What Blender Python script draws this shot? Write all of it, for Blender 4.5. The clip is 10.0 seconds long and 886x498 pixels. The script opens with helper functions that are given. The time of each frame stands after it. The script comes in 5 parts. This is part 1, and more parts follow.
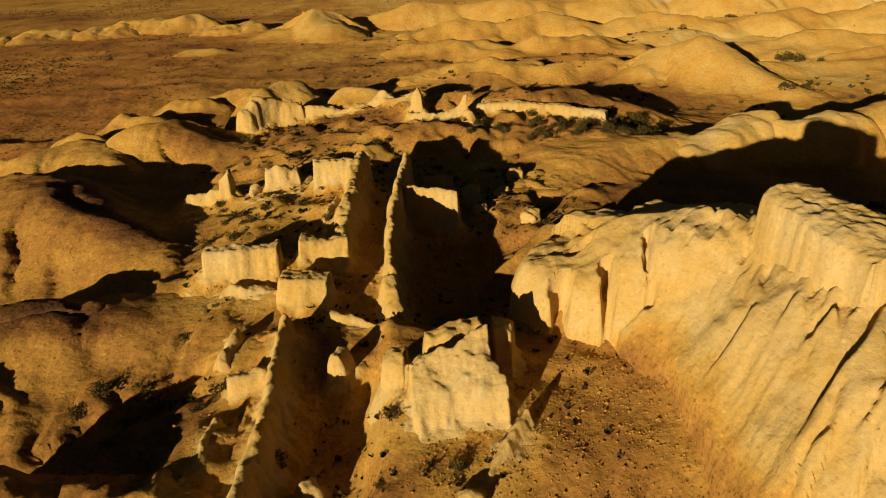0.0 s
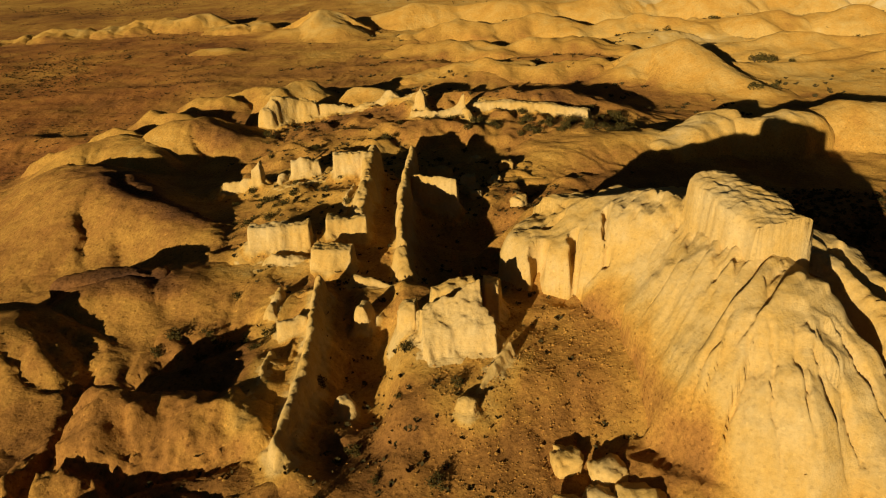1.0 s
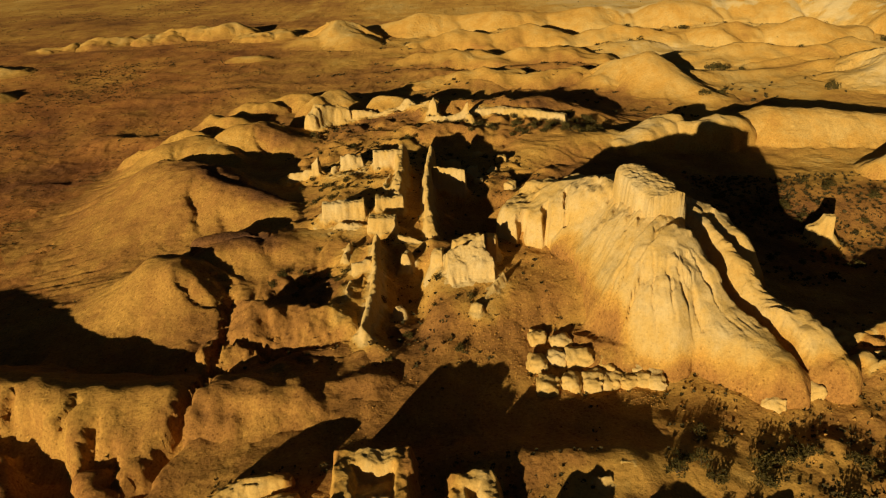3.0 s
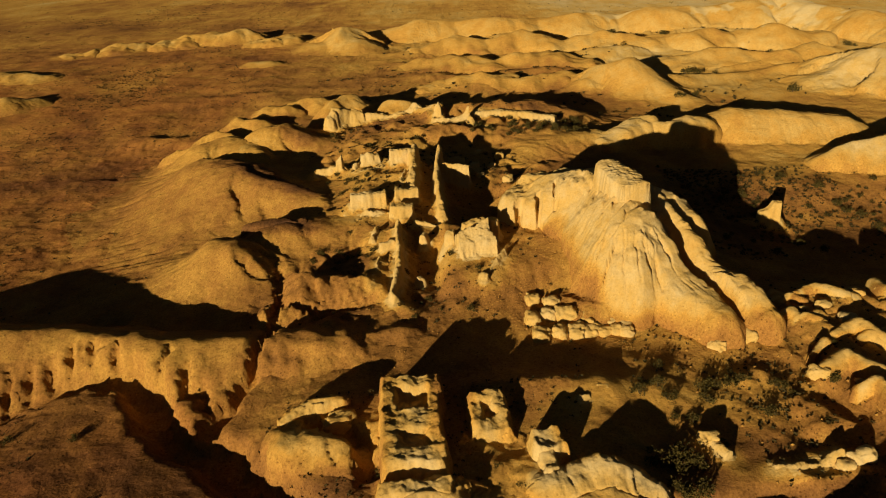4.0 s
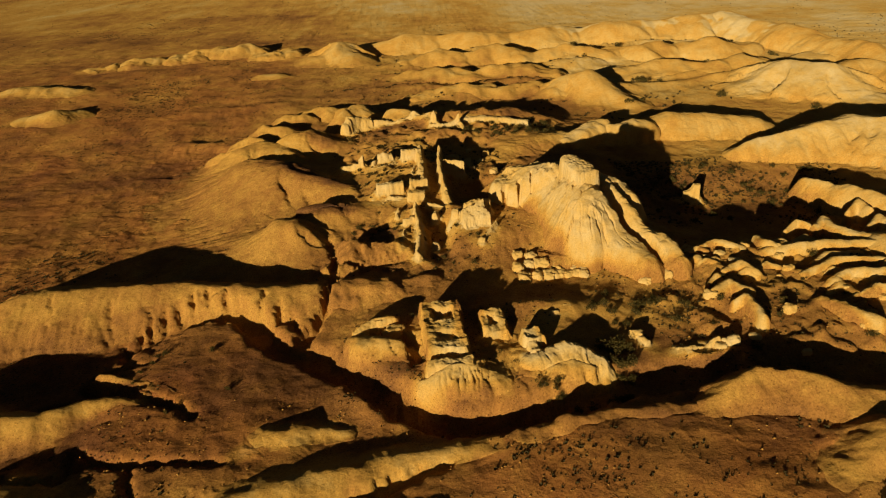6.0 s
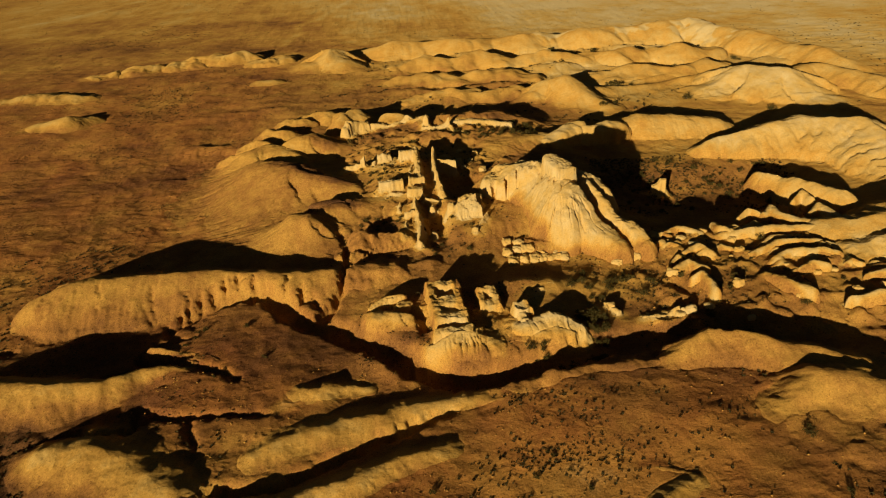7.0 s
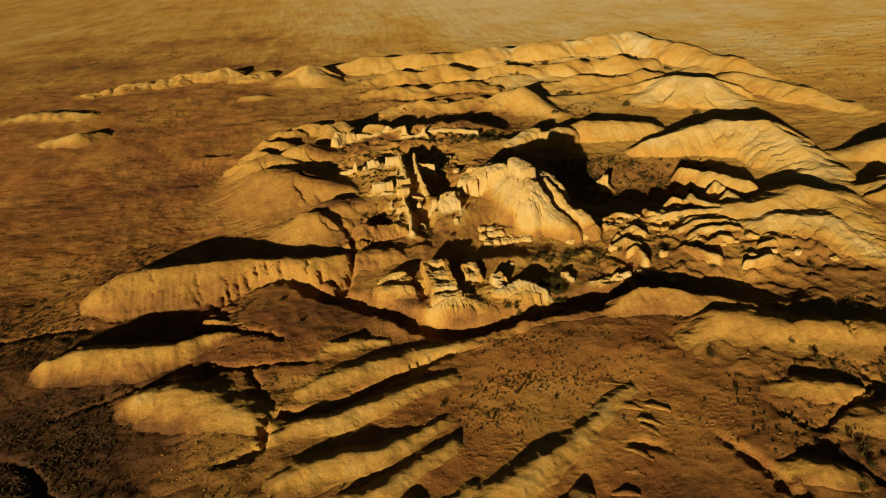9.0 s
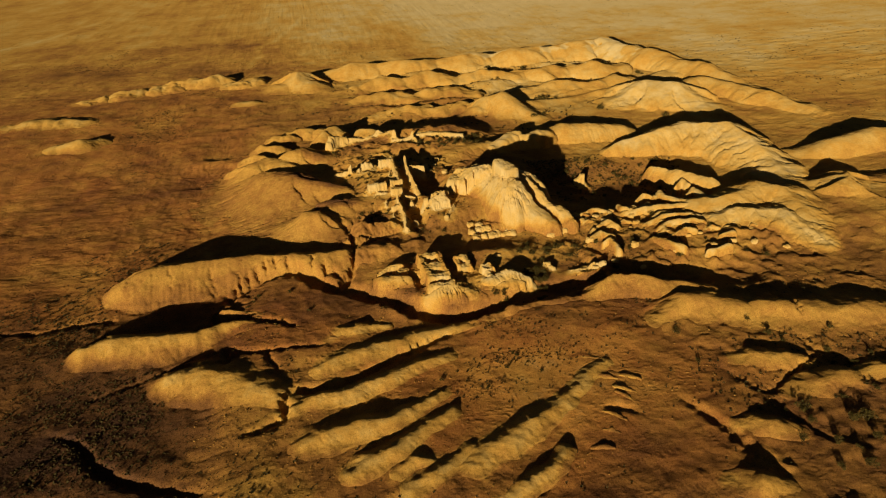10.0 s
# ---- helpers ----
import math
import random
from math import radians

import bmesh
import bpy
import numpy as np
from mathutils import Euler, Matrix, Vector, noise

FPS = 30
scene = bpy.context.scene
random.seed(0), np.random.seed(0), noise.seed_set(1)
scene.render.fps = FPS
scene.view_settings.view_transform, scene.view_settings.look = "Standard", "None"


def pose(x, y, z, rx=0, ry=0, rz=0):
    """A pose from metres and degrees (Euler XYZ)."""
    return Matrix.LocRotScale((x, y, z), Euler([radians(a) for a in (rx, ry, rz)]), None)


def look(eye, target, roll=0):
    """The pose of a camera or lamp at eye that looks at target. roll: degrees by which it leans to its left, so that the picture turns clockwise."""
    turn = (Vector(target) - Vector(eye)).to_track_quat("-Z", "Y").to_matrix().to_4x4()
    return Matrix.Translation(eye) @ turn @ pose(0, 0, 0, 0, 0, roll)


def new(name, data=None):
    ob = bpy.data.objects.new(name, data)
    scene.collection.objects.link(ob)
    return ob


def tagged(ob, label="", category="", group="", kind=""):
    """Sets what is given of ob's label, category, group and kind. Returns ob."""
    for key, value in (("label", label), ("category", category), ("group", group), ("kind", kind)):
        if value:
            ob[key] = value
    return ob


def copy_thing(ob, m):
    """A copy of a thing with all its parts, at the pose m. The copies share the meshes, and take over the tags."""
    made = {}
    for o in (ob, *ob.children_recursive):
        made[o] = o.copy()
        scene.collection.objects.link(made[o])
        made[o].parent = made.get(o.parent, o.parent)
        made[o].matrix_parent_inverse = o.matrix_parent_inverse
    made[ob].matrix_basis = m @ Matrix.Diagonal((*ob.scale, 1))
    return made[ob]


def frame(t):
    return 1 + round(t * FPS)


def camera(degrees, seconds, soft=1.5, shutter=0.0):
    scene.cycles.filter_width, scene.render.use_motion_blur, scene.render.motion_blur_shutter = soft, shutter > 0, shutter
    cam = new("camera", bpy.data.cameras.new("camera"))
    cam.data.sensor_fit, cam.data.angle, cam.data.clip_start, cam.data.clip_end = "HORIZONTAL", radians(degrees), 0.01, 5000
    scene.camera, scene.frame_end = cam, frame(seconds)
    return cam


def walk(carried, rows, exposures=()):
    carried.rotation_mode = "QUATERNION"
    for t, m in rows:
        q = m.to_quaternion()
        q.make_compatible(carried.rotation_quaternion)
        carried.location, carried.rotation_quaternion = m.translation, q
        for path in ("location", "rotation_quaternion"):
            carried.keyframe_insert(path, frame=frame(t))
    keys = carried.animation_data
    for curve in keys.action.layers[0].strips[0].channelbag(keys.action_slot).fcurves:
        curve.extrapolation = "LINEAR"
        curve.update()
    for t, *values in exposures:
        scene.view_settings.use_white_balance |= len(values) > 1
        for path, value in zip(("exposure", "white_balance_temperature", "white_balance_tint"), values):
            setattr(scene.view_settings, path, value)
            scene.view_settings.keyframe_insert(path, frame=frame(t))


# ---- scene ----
cam = camera(64.0, 10.0, soft=1.1)
METRES, EYE, TILT, LEAN, TURN = 160.0, 27.0, -25.0, 2.4, 0.0
ROWS = [
    (0.0, 0.0, 0.0, 0.0, -0.0, 0.0, -0.0),
    (0.5, -0.0008, -0.0323, -0.0046, -0.08, -0.29, -0.01),
    (1.0, -0.0019, -0.0708, -0.0091, -0.14, -0.54, 0.0),
    (1.5, -0.0032, -0.1085, -0.0133, -0.19, -0.71, 0.03),
    (2.0, -0.0059, -0.152, -0.0166, -0.29, -0.86, 0.16),
    (2.5, -0.0102, -0.1957, -0.02, -0.3, -1.1, 0.2),
    (4.0, -0.0338, -0.3516, -0.0344, -1.07, -1.6, 0.73),
    (4.5, -0.0435, -0.4043, -0.0398, -1.48, -1.71, 0.95),
    (5.0, -0.0551, -0.4619, -0.046, -2.07, -1.78, 1.24),
    (5.5, -0.0667, -0.514, -0.0511, -2.69, -1.76, 1.58),
    (7.0, -0.109, -0.6745, -0.0647, -5.0, -1.91, 2.68),
    (7.5, -0.1238, -0.7239, -0.0684, -5.86, -1.89, 3.14),
    (8.0, -0.1404, -0.7761, -0.072, -6.75, -1.89, 3.55),
    (8.5, -0.1562, -0.8235, -0.0748, -7.59, -1.92, 3.94),
    (9.0, -0.1741, -0.8738, -0.0774, -8.52, -1.96, 4.41),
    (9.5, -0.1913, -0.9194, -0.0798, -9.36, -2.01, 4.79),
    (10.0, -0.2107, -0.9682, -0.0819, -10.25, -2.08, 5.19),
]
walk(cam, [(t, pose(0, 0, EYE, TILT, LEAN, TURN) @ pose(METRES * x, METRES * y, METRES * z, 90 + pitch, roll, yaw)) for t, x, y, z, yaw, pitch, roll in ROWS])

# ---- light ----
SUN_TRAVEL, SUN_HEIGHT = 28.5, 10.6        # degrees from +y towards +x; degrees over the horizon
world = bpy.data.worlds.new("sky")
scene.world = world
world.use_nodes = True
wn = world.node_tree.nodes
sky = wn.new("ShaderNodeTexSky")
sky.sky_type, sky.sun_disc = "NISHITA", False
sky.sun_elevation, sky.sun_rotation = radians(SUN_HEIGHT), radians(SUN_TRAVEL + 180.0)
world.node_tree.links.new(sky.outputs[0], wn["Background"].inputs[0])
wn["Background"].inputs[1].default_value = 0.009
sun = new("sun", bpy.data.lights.new("sun", "SUN"))
sun.data.energy, sun.data.angle, sun.data.color = 5.7, radians(0.53), (0.965, 0.812, 0.545)
_a, _e = radians(SUN_TRAVEL), radians(SUN_HEIGHT)
sun.matrix_world = look((0, 0, 60), (math.sin(_a) * math.cos(_e), math.cos(_a) * math.cos(_e), 60 - math.sin(_e)))

# ---- noise on whole arrays ----
_rs = np.random.RandomState(7)
PERM = _rs.permutation(512).astype(np.int64)
PERM = np.concatenate([PERM, PERM])
GRAD = np.stack([np.cos(np.arange(512) * 2.39996), np.sin(np.arange(512) * 2.39996)], 1)


def pn(x, y, seed=0):
    """Gradient noise, about -0.7 to 0.7."""
    x, y = x + seed * 17.31, y - seed * 9.73
    xi, yi = np.floor(x).astype(np.int64), np.floor(y).astype(np.int64)
    fx, fy = x - xi, y - yi
    u, v = fx * fx * fx * (fx * (fx * 6 - 15) + 10), fy * fy * fy * (fy * (fy * 6 - 15) + 10)

    def g(ix, iy, dx, dy):
        h = PERM[PERM[(xi + ix) & 511] + ((yi + iy) & 511)]
        return GRAD[h, 0] * dx + GRAD[h, 1] * dy
    a = g(0, 0, fx, fy) * (1 - u) + g(1, 0, fx - 1, fy) * u
    b = g(0, 1, fx, fy - 1) * (1 - u) + g(1, 1, fx - 1, fy - 1) * u
    return a * (1 - v) + b * v


def fbm(x, y, scale, octaves=4, seed=0):
    out, amp, f = 0.0, 1.0, 1.0 / scale
    for k in range(octaves):
        out = out + amp * pn(x * f, y * f, seed + k * 3.7)
        amp, f = amp * 0.5, f * 2.03
    return out


def creased(x, y, scale, octaves=3, seed=0):
    """Sharp valleys: 0 in the valley, about 1 between."""
    out, amp, f, total = 0.0, 1.0, 1.0 / scale, 0.0
    for k in range(octaves):
        out = out + amp * np.minimum(1, np.abs(pn(x * f, y * f, seed + k * 5.1)) * 2.6)
        total, amp, f = total + amp, amp * 0.5, f * 2.1
    return out / total


def step(a, b, x):
    t = np.clip((x - a) / (b - a), 0, 1)
    return t * t * (3 - 2 * t)


def along(X, Y, pts):
    """For each place the nearest point of a line of (x, y, value, half width): distance over width, value, run, side, distance."""
    best = np.full(X.shape, 1e9)
    dist, val, run, side = best.copy(), best.copy(), best.copy(), best.copy()
    s0 = 0.0
    for (ax, ay, az, aw), (bx, by, bz, bw) in zip(pts, pts[1:]):
        dx, dy = bx - ax, by - ay
        ln = math.hypot(dx, dy)
        t = np.clip(((X - ax) * dx + (Y - ay) * dy) / (ln * ln), 0, 1)
        d = np.hypot(X - ax - t * dx, Y - ay - t * dy)
        w = aw + t * (bw - aw)
        q = d / w
        m = q < best
        best = np.where(m, q, best)
        dist = np.where(m, d, dist)
        val = np.where(m, az + t * (bz - az), val)
        run = np.where(m, s0 + t * ln, run)
        side = np.where(m, np.sign((X - ax) * dy - (Y - ay) * dx), side)
        s0 += ln
    return best, val, run, side, dist


# ---- the lie of the land ----
BANKS = []


def bank(pts, share):
    """Washed-down earth round a landform or a wall: (x, y, top, reach) along a line; share of the height that it keeps."""
    BANKS.append((pts, share))


def base_z(X, Y):
    """The broad ground with the banks of washed-down earth."""
    z = floor_z(X, Y)
    add = np.zeros(X.shape)
    for pts, share in BANKS:
        reach = max(p[3] for p in pts)
        xs, ys = [p[0] for p in pts], [p[1] for p in pts]
        m = (X > min(xs) - reach) & (X < max(xs) + reach) & (Y > min(ys) - reach) & (Y < max(ys) + reach)
        if m.any():
            u, v, *_ = along(X[m], Y[m], pts)
            add[m] = np.maximum(add[m], share * np.clip(v - z[m], 0, 9) * np.clip(1 - u, 0, 1) ** 2)
    return z + add


def floor_z(X, Y):
    """The broad ground alone."""
    z = -1.6 + 0.0 * X
    z = z + 3.3 * np.exp(-((X - 2) / 34) ** 4 - np.abs((Y - 54) / 50) ** 6)
    z = z + 0.9 * np.exp(-(((X + 42) / 14) ** 4) - ((Y + 8) / 20) ** 4)
    z = z - 2.2 * step(-42, -66, X) * step(-20, 10, Y) * step(130, 70, Y)
    z = z - 1.4 * step(-50, -62, X) * step(5, -25, Y)
    z = z + 2.3 * np.exp(-((X + 4) / 28) ** 4 - ((Y - 91) / 12) ** 4) + 1.1 * np.exp(-((X + 16) / 13) ** 4 - ((Y - 62) / 18) ** 4)
    z = z + 2.1 * np.exp(-((X + 4) / 18.5) ** 6 - ((Y + 4) / 11) ** 6)
    z = z + 0.9 * np.exp(-((X + 14) / 10) ** 4 - ((Y - 51) / 19) ** 4)
    z = z + 1.4 * step(90, 160, Y) + 2.9 * np.exp(-((X - 9) / 22) ** 4 - ((Y - 101.5) / 8.5) ** 4)
    # the town stands on a raised tell that falls steeply to the south
    pad = 1.55 * step(-5.4, -4.2, X) * step(14, 11, X) * step(20, 28.5, Y) * step(43.5, 39, Y)
    lots = 0.75 * step(-25, -16, X) * step(-8, -10, X) * step(36, 42, Y) * step(84, 70, Y) + 0.7 * step(-17.5, -14.5, X) * step(-9.6, -11, X) * step(22, 28, Y) * step(41, 37, Y)
    z = z + np.maximum(pad, lots) - 1.2 * np.exp(-((X + 7) / 2.7) ** 4 - ((Y - 29.5) / 7.5) ** 4)
    z = z - 0.8 * np.exp(-((X - 12) / 18) ** 4 - ((Y - 12.5) / 7.5) ** 4)
    z = z - 1.9 * np.exp(-((X - 1.5) / 5.2) ** 4 - ((Y - 50.5) / 8) ** 4)        # the pit below the crag
    z = z - 1.1 * np.exp(-((X + .6) / 2.6) ** 4 - ((Y - 94.2) / 2.4) ** 4)
    z = z + 0.9 * np.exp(-((X - 8) / 11) ** 4 - ((Y - 7.5) / 5) ** 4)
    z = z + 0.8 * step(-9, 0, X) * step(30, 22, X) * step(-18, -20.5, Y) * step(-42, -26, Y)
    z = z + 1.6 * step(30, 42, X) * step(-14, 0, Y) * step(27, 20, Y)
    z = z - 2.6 * np.exp(-np.abs((X - 57) / 23) ** 4 - np.abs((Y - 41) / 15) ** 4)
    return z


GULLIES = []


def gully(*pts, sharp=5.0):
    GULLIES.append((pts, sharp))


gully((-53, 8.5, 1.2, 1.4), (-47, 11.5, 2.2, 2.0), (-40.5, 11.5, 2.4, 1.8), (-36.5, 7.5, 2.4, 2.0), (-32.5, 1.5, 2.2, 2.2), (-27, -1.5, 2, 2.4), (-21, -7, 2.4, 2.4), (-15, -13, 2.6, 2.6),
      (-8, -17.2, 2.8, 2.6), (0, -17.5, 2.8, 2.4), (8, -15, 2.8, 2.4), (16, -12, 1.6, 3), (26, -11, 1.2, 3.6), (40, -12, 1.0, 4.5), (62, -17, .8, 5.5))
gully((-25.5, 26, 1.4, .6), (-25.6, 21, 1.8, .7), (-25.0, 17.5, 2.2, .7), (-25.6, 13, 2.4, .8), (-26.5, 9, 2.4, .9), (-28.5, 5, 2.2, 1.3), (-29.5, 1, 1.6, 1.2))
gully((-25.6, 21, 1.2, .8), (-20, 20.5, 1.3, .8), (-14, 22, .7, .7))
gully((-81, -25.4, .5, .5), (-74, -22.7, .6, .5), (-65, -18.8, .6, .6), (-60.5, -21.5, .9, .8), (-55.4, -22, 1.1, .9), (-53, -19, 1.2, .7), (-47, -20.7, 1.1, .5), (-46, -24.6, 1.0, .5), (-44.8, -27.8, .8, .4))
gully((-55, -22, 1.4, .7), (-55.4, -16, 1.1, .5), (-50.6, -19.6, 1.1, .5), (-43.7, -20.6, 1.1, .5), (-35.7, -21.4, .7, .4))
gully((-50.6, -44.8, .8, .5), (-46.8, -43.6, 1.1, .6), (-43.8, -42.1, 1.4, .7), (-43.3, -36.5, 1.6, .7), (-41.7, -34.6, 1.7, .8), (-37.5, -35, 1.8, .8), (-33, -35, 1.9, .9), (-27.5, -32, 1.8, 1), (-19, -27.6, 1.5, 1), (-10, -24, 1.0, 1))
gully((-59, -2.6, 1.4, .9), (-52, -6.6, 1.2, .7), (-45, -9.6, 1.1, .6), (-41.5, -12.4, .8, .5))
gully((-58.6, -.6, 1.3, .8), (-56, 1.2, 1.1, .6), (-51, 1.0, .8, .4))
gully((-63, -7.5, 1.2, 1.2), (-57, -6.5, 1.2, 1), (-50, -5, .5, .6))
gully((-28.8, 33.6, .9, .7), (-27.0, 31, 1.0, .7), (-26, 27, 1.2, .8), (-22, 32, .8, .7), (-16, 36.5, .6, .7))
gully((-17.8, .6, 1.3, 1.1), (-15.2, -1.0, 1.7, 1.2), (-13, -2.6, 1.6, 1.3), (-12, -6.5, 1.0, 1.2))
gully((38, -48.4, .3, .35), (39.5, -52.4, .5, .4), (42, -57.4, .6, .45), (45.8, -55, .7, .5), (52.9, -51.8, .7, .5), (58.7, -48.4, .7, .5), (59.8, -53.5, .8, .7), (64, -52.5, .8, .7))
gully((26.3, -54.2, .3, .5), (28.2, -58.7, .5, .8), (30.5, -63.8, .6, 1.1), (31.4, -68.9, .8, 1.3), (32.7, -74.4, .9, 1.4))
gully((-85.5, -34.3, .5, .5), (-79.8, -38, .8, .8), (-76.7, -43, 1.1, 1.0), (-72, -48.3, 1.2, 1.1), (-66, -51.7, 1.2, 1.0), (-57.5, -55.9, .8, .7))
gully((-107, 6.7, .7, .6), (-99, 3.6, .8, .7), (-91.4, 5.9, .8, .7), (-82.6, 5.3, .7, .7))
gully((62.6, -27.1, .7, .5), (63, -32.8, .8, .6), (62.2, -38.3, .5, .4))
gully((58.1, -44.6, .6, .5), (58.6, -50.1, .9, .7), (60.6, -53.1, .8, .7))
gully((42.5, -58.5, .5, .5), (42.4, -63.5, .6, .6), (45, -70, .5, .6))
gully((13, -54, .5, .4), (16, -55.2, .4, .4), (19, -57, .2, .3))


# teeth that the rain has cut into the cliff of the long ridge
for x, y, run in ((-56.6, 7.4, 2.6), (-55.3, 9.6, 2.8), (-53.8, 11.4, 2.8), (-51.9, 12.6, 2.8), (-50, 13.8, 2.6), (-48, 15, 2.6), (-45, 15, 2.2), (-42.4, 14.4, 2.0), (-33.4, 10.6, 2.0), (-31.2, 8.4, 1.8)):
    gully((x + .8, y - run * 1.3, 1.7, .8), (x, y, 1.3, .55), (x - .2, y + run * .4, .5, .3))
gully((-40, 13.4, 1.2, 1.0), (-46, 14.4, 2.2, 1.2), (-50, 13.2, 2.4, 1.3), (-53.5, 11.0, 2.4, 1.3), (-57.4, 7.0, 1.6, 1.0), sharp=0)
# scarps on the west mounds, cracks down the long ridge
gully((-40, 67, .8, .7), (-36.7, 62.4, 1.5, 1.3), (-31.8, 59, 1.6, 1.4), (-27.3, 57.2, 1.4, 1.2), (-23.6, 54.6, 1.2, 1.0), (-22, 49.5, .9, .8), sharp=0)
gully((-46, 73, .8, .8), (-40.7, 72.8, 1.3, 1.2), (-33.4, 68, 1.3, 1.4), sharp=0)
gully((-34.8, 36.8, .7, .6), (-30.6, 33.6, 1.6, 1.1), (-27.9, 29.4, 1.4, 1.0), sharp=0)
gully((-30.3, 42.6, .6, .6), (-26.6, 43, 1.0, .9), (-25, 39.4, .7, .6), sharp=0)
gully((-70.8, 18, .2, .3), (-70.2, 13, .4, .35), (-69.5, 8.8, .2, .3))
gully((-61.2, 16.5, .2, .3), (-60, 12, .45, .35), (-59.4, 8.4, .2, .3))
gully((-36.4, 14, .5, .3), (-36.2, 11, .8, .4), (-35.9, 8, .5, .3))
gully((-46.5, 15.5, .5, .3), (-46, 13, .7, .4))


def carve(X, Y):
    out = np.zeros(X.shape)
    wx = X + 0.8 * fbm(X, Y, 3.0, 2, 41) + 0.75 * fbm(X, Y, 1.1, 2, 45)
    wy = Y + 0.8 * fbm(X, Y, 3.0, 2, 43) + 0.75 * fbm(X, Y, 1.1, 2, 47)
    for pts, sharp in GULLIES:
        xs, ys = [p[0] for p in pts], [p[1] for p in pts]
        m = (X > min(xs) - 8) & (X < max(xs) + 8) & (Y > min(ys) - 8) & (Y < max(ys) + 8)
        if m.any():
            u, v, _, side, d = along(wx[m], wy[m], pts)
            if sharp:
                out[m] = np.maximum(out[m], v * np.clip(1 - np.clip(u, 0, 1) ** sharp, 0, 1))
            else:       # a scarp: a drop to the left of the line's way that levels out again
                out[m] = np.maximum(out[m], np.where(side < 0, 0.5 * v * step(0, .35, d) * np.clip(1 - u / 3.5, 0, 1), 0))
    return out


def fine(X, Y):
    """Small relief that every soil surface has."""
    near = step(260, 100, np.abs(Y - 20)) * step(260, 100, np.abs(X))
    return near * (0.20 * fbm(X, Y, 5, 3, 3) + 0.13 * fbm(X, Y, 1.6, 3, 11)) + (1 - near) * 0.14 * fbm(X, Y, 60, 2, 13)


WASH = []        # (x, y of the first cell, gap, depths)


def washed(X, Y):
    """How deep running water has cut."""
    out = np.zeros(X.shape)
    for x0, y0, gap, E in WASH:
        ny, nx = E.shape
        u, v = (X - x0) / gap, (Y - y0) / gap
        inside = (u > 1) & (u < nx - 3) & (v > 1) & (v < ny - 3)
        u, v = np.clip(u, 1, nx - 3), np.clip(v, 1, ny - 3)
        i, j = u.astype(int), v.astype(int)
        fu, fv = u - i, v - j
        out = np.where(inside, (E[j, i] * (1 - fu) + E[j, i + 1] * fu) * (1 - fv) + (E[j + 1, i] * (1 - fu) + E[j + 1, i + 1] * fu) * fv, out)
    return out


def wash(Z, gap, rounds=6, power=0.035, most=0.9, once=0.2):
    """Lets rain run over a grid of heights, cell to lowest neighbour, and cuts rills where it gathers."""
    ny, nx = Z.shape
    start = Z.copy()
    idx = np.arange(nx * ny).reshape(ny, nx)
    for k in range(rounds):
        low, rec = np.zeros(Z.shape), idx.copy()
        for dj, di in ((0, 1), (1, 0), (0, -1), (-1, 0), (1, 1), (1, -1), (-1, 1), (-1, -1)):
            drop = (Z - np.roll(Z, (-dj, -di), (0, 1))) / (gap * math.hypot(dj, di))
            drop[0], drop[-1], drop[:, 0], drop[:, -1] = 0, 0, 0, 0
            m = drop > low
            low = np.where(m, drop, low)
            rec = np.where(m, np.roll(idx, (-dj, -di), (0, 1)), rec)
        flow = [1.0] * (nx * ny)
        to = rec.ravel().tolist()
        for c in np.argsort(-Z.ravel(), kind="stable").tolist():
            if to[c] != c:
                flow[to[c]] += flow[c]
        A = np.array(flow).reshape(ny, nx)
        Z = Z - np.minimum(power * np.sqrt(A) * np.clip(low - 0.07, 0, 0.25), once)
        blur = 0.25 * (np.roll(Z, 1, 0) + np.roll(Z, -1, 0) + np.roll(Z, 1, 1) + np.roll(Z, -1, 1))
        Z = Z + 0.15 * (blur - Z)
    return np.clip(start - Z, -0.3, most)


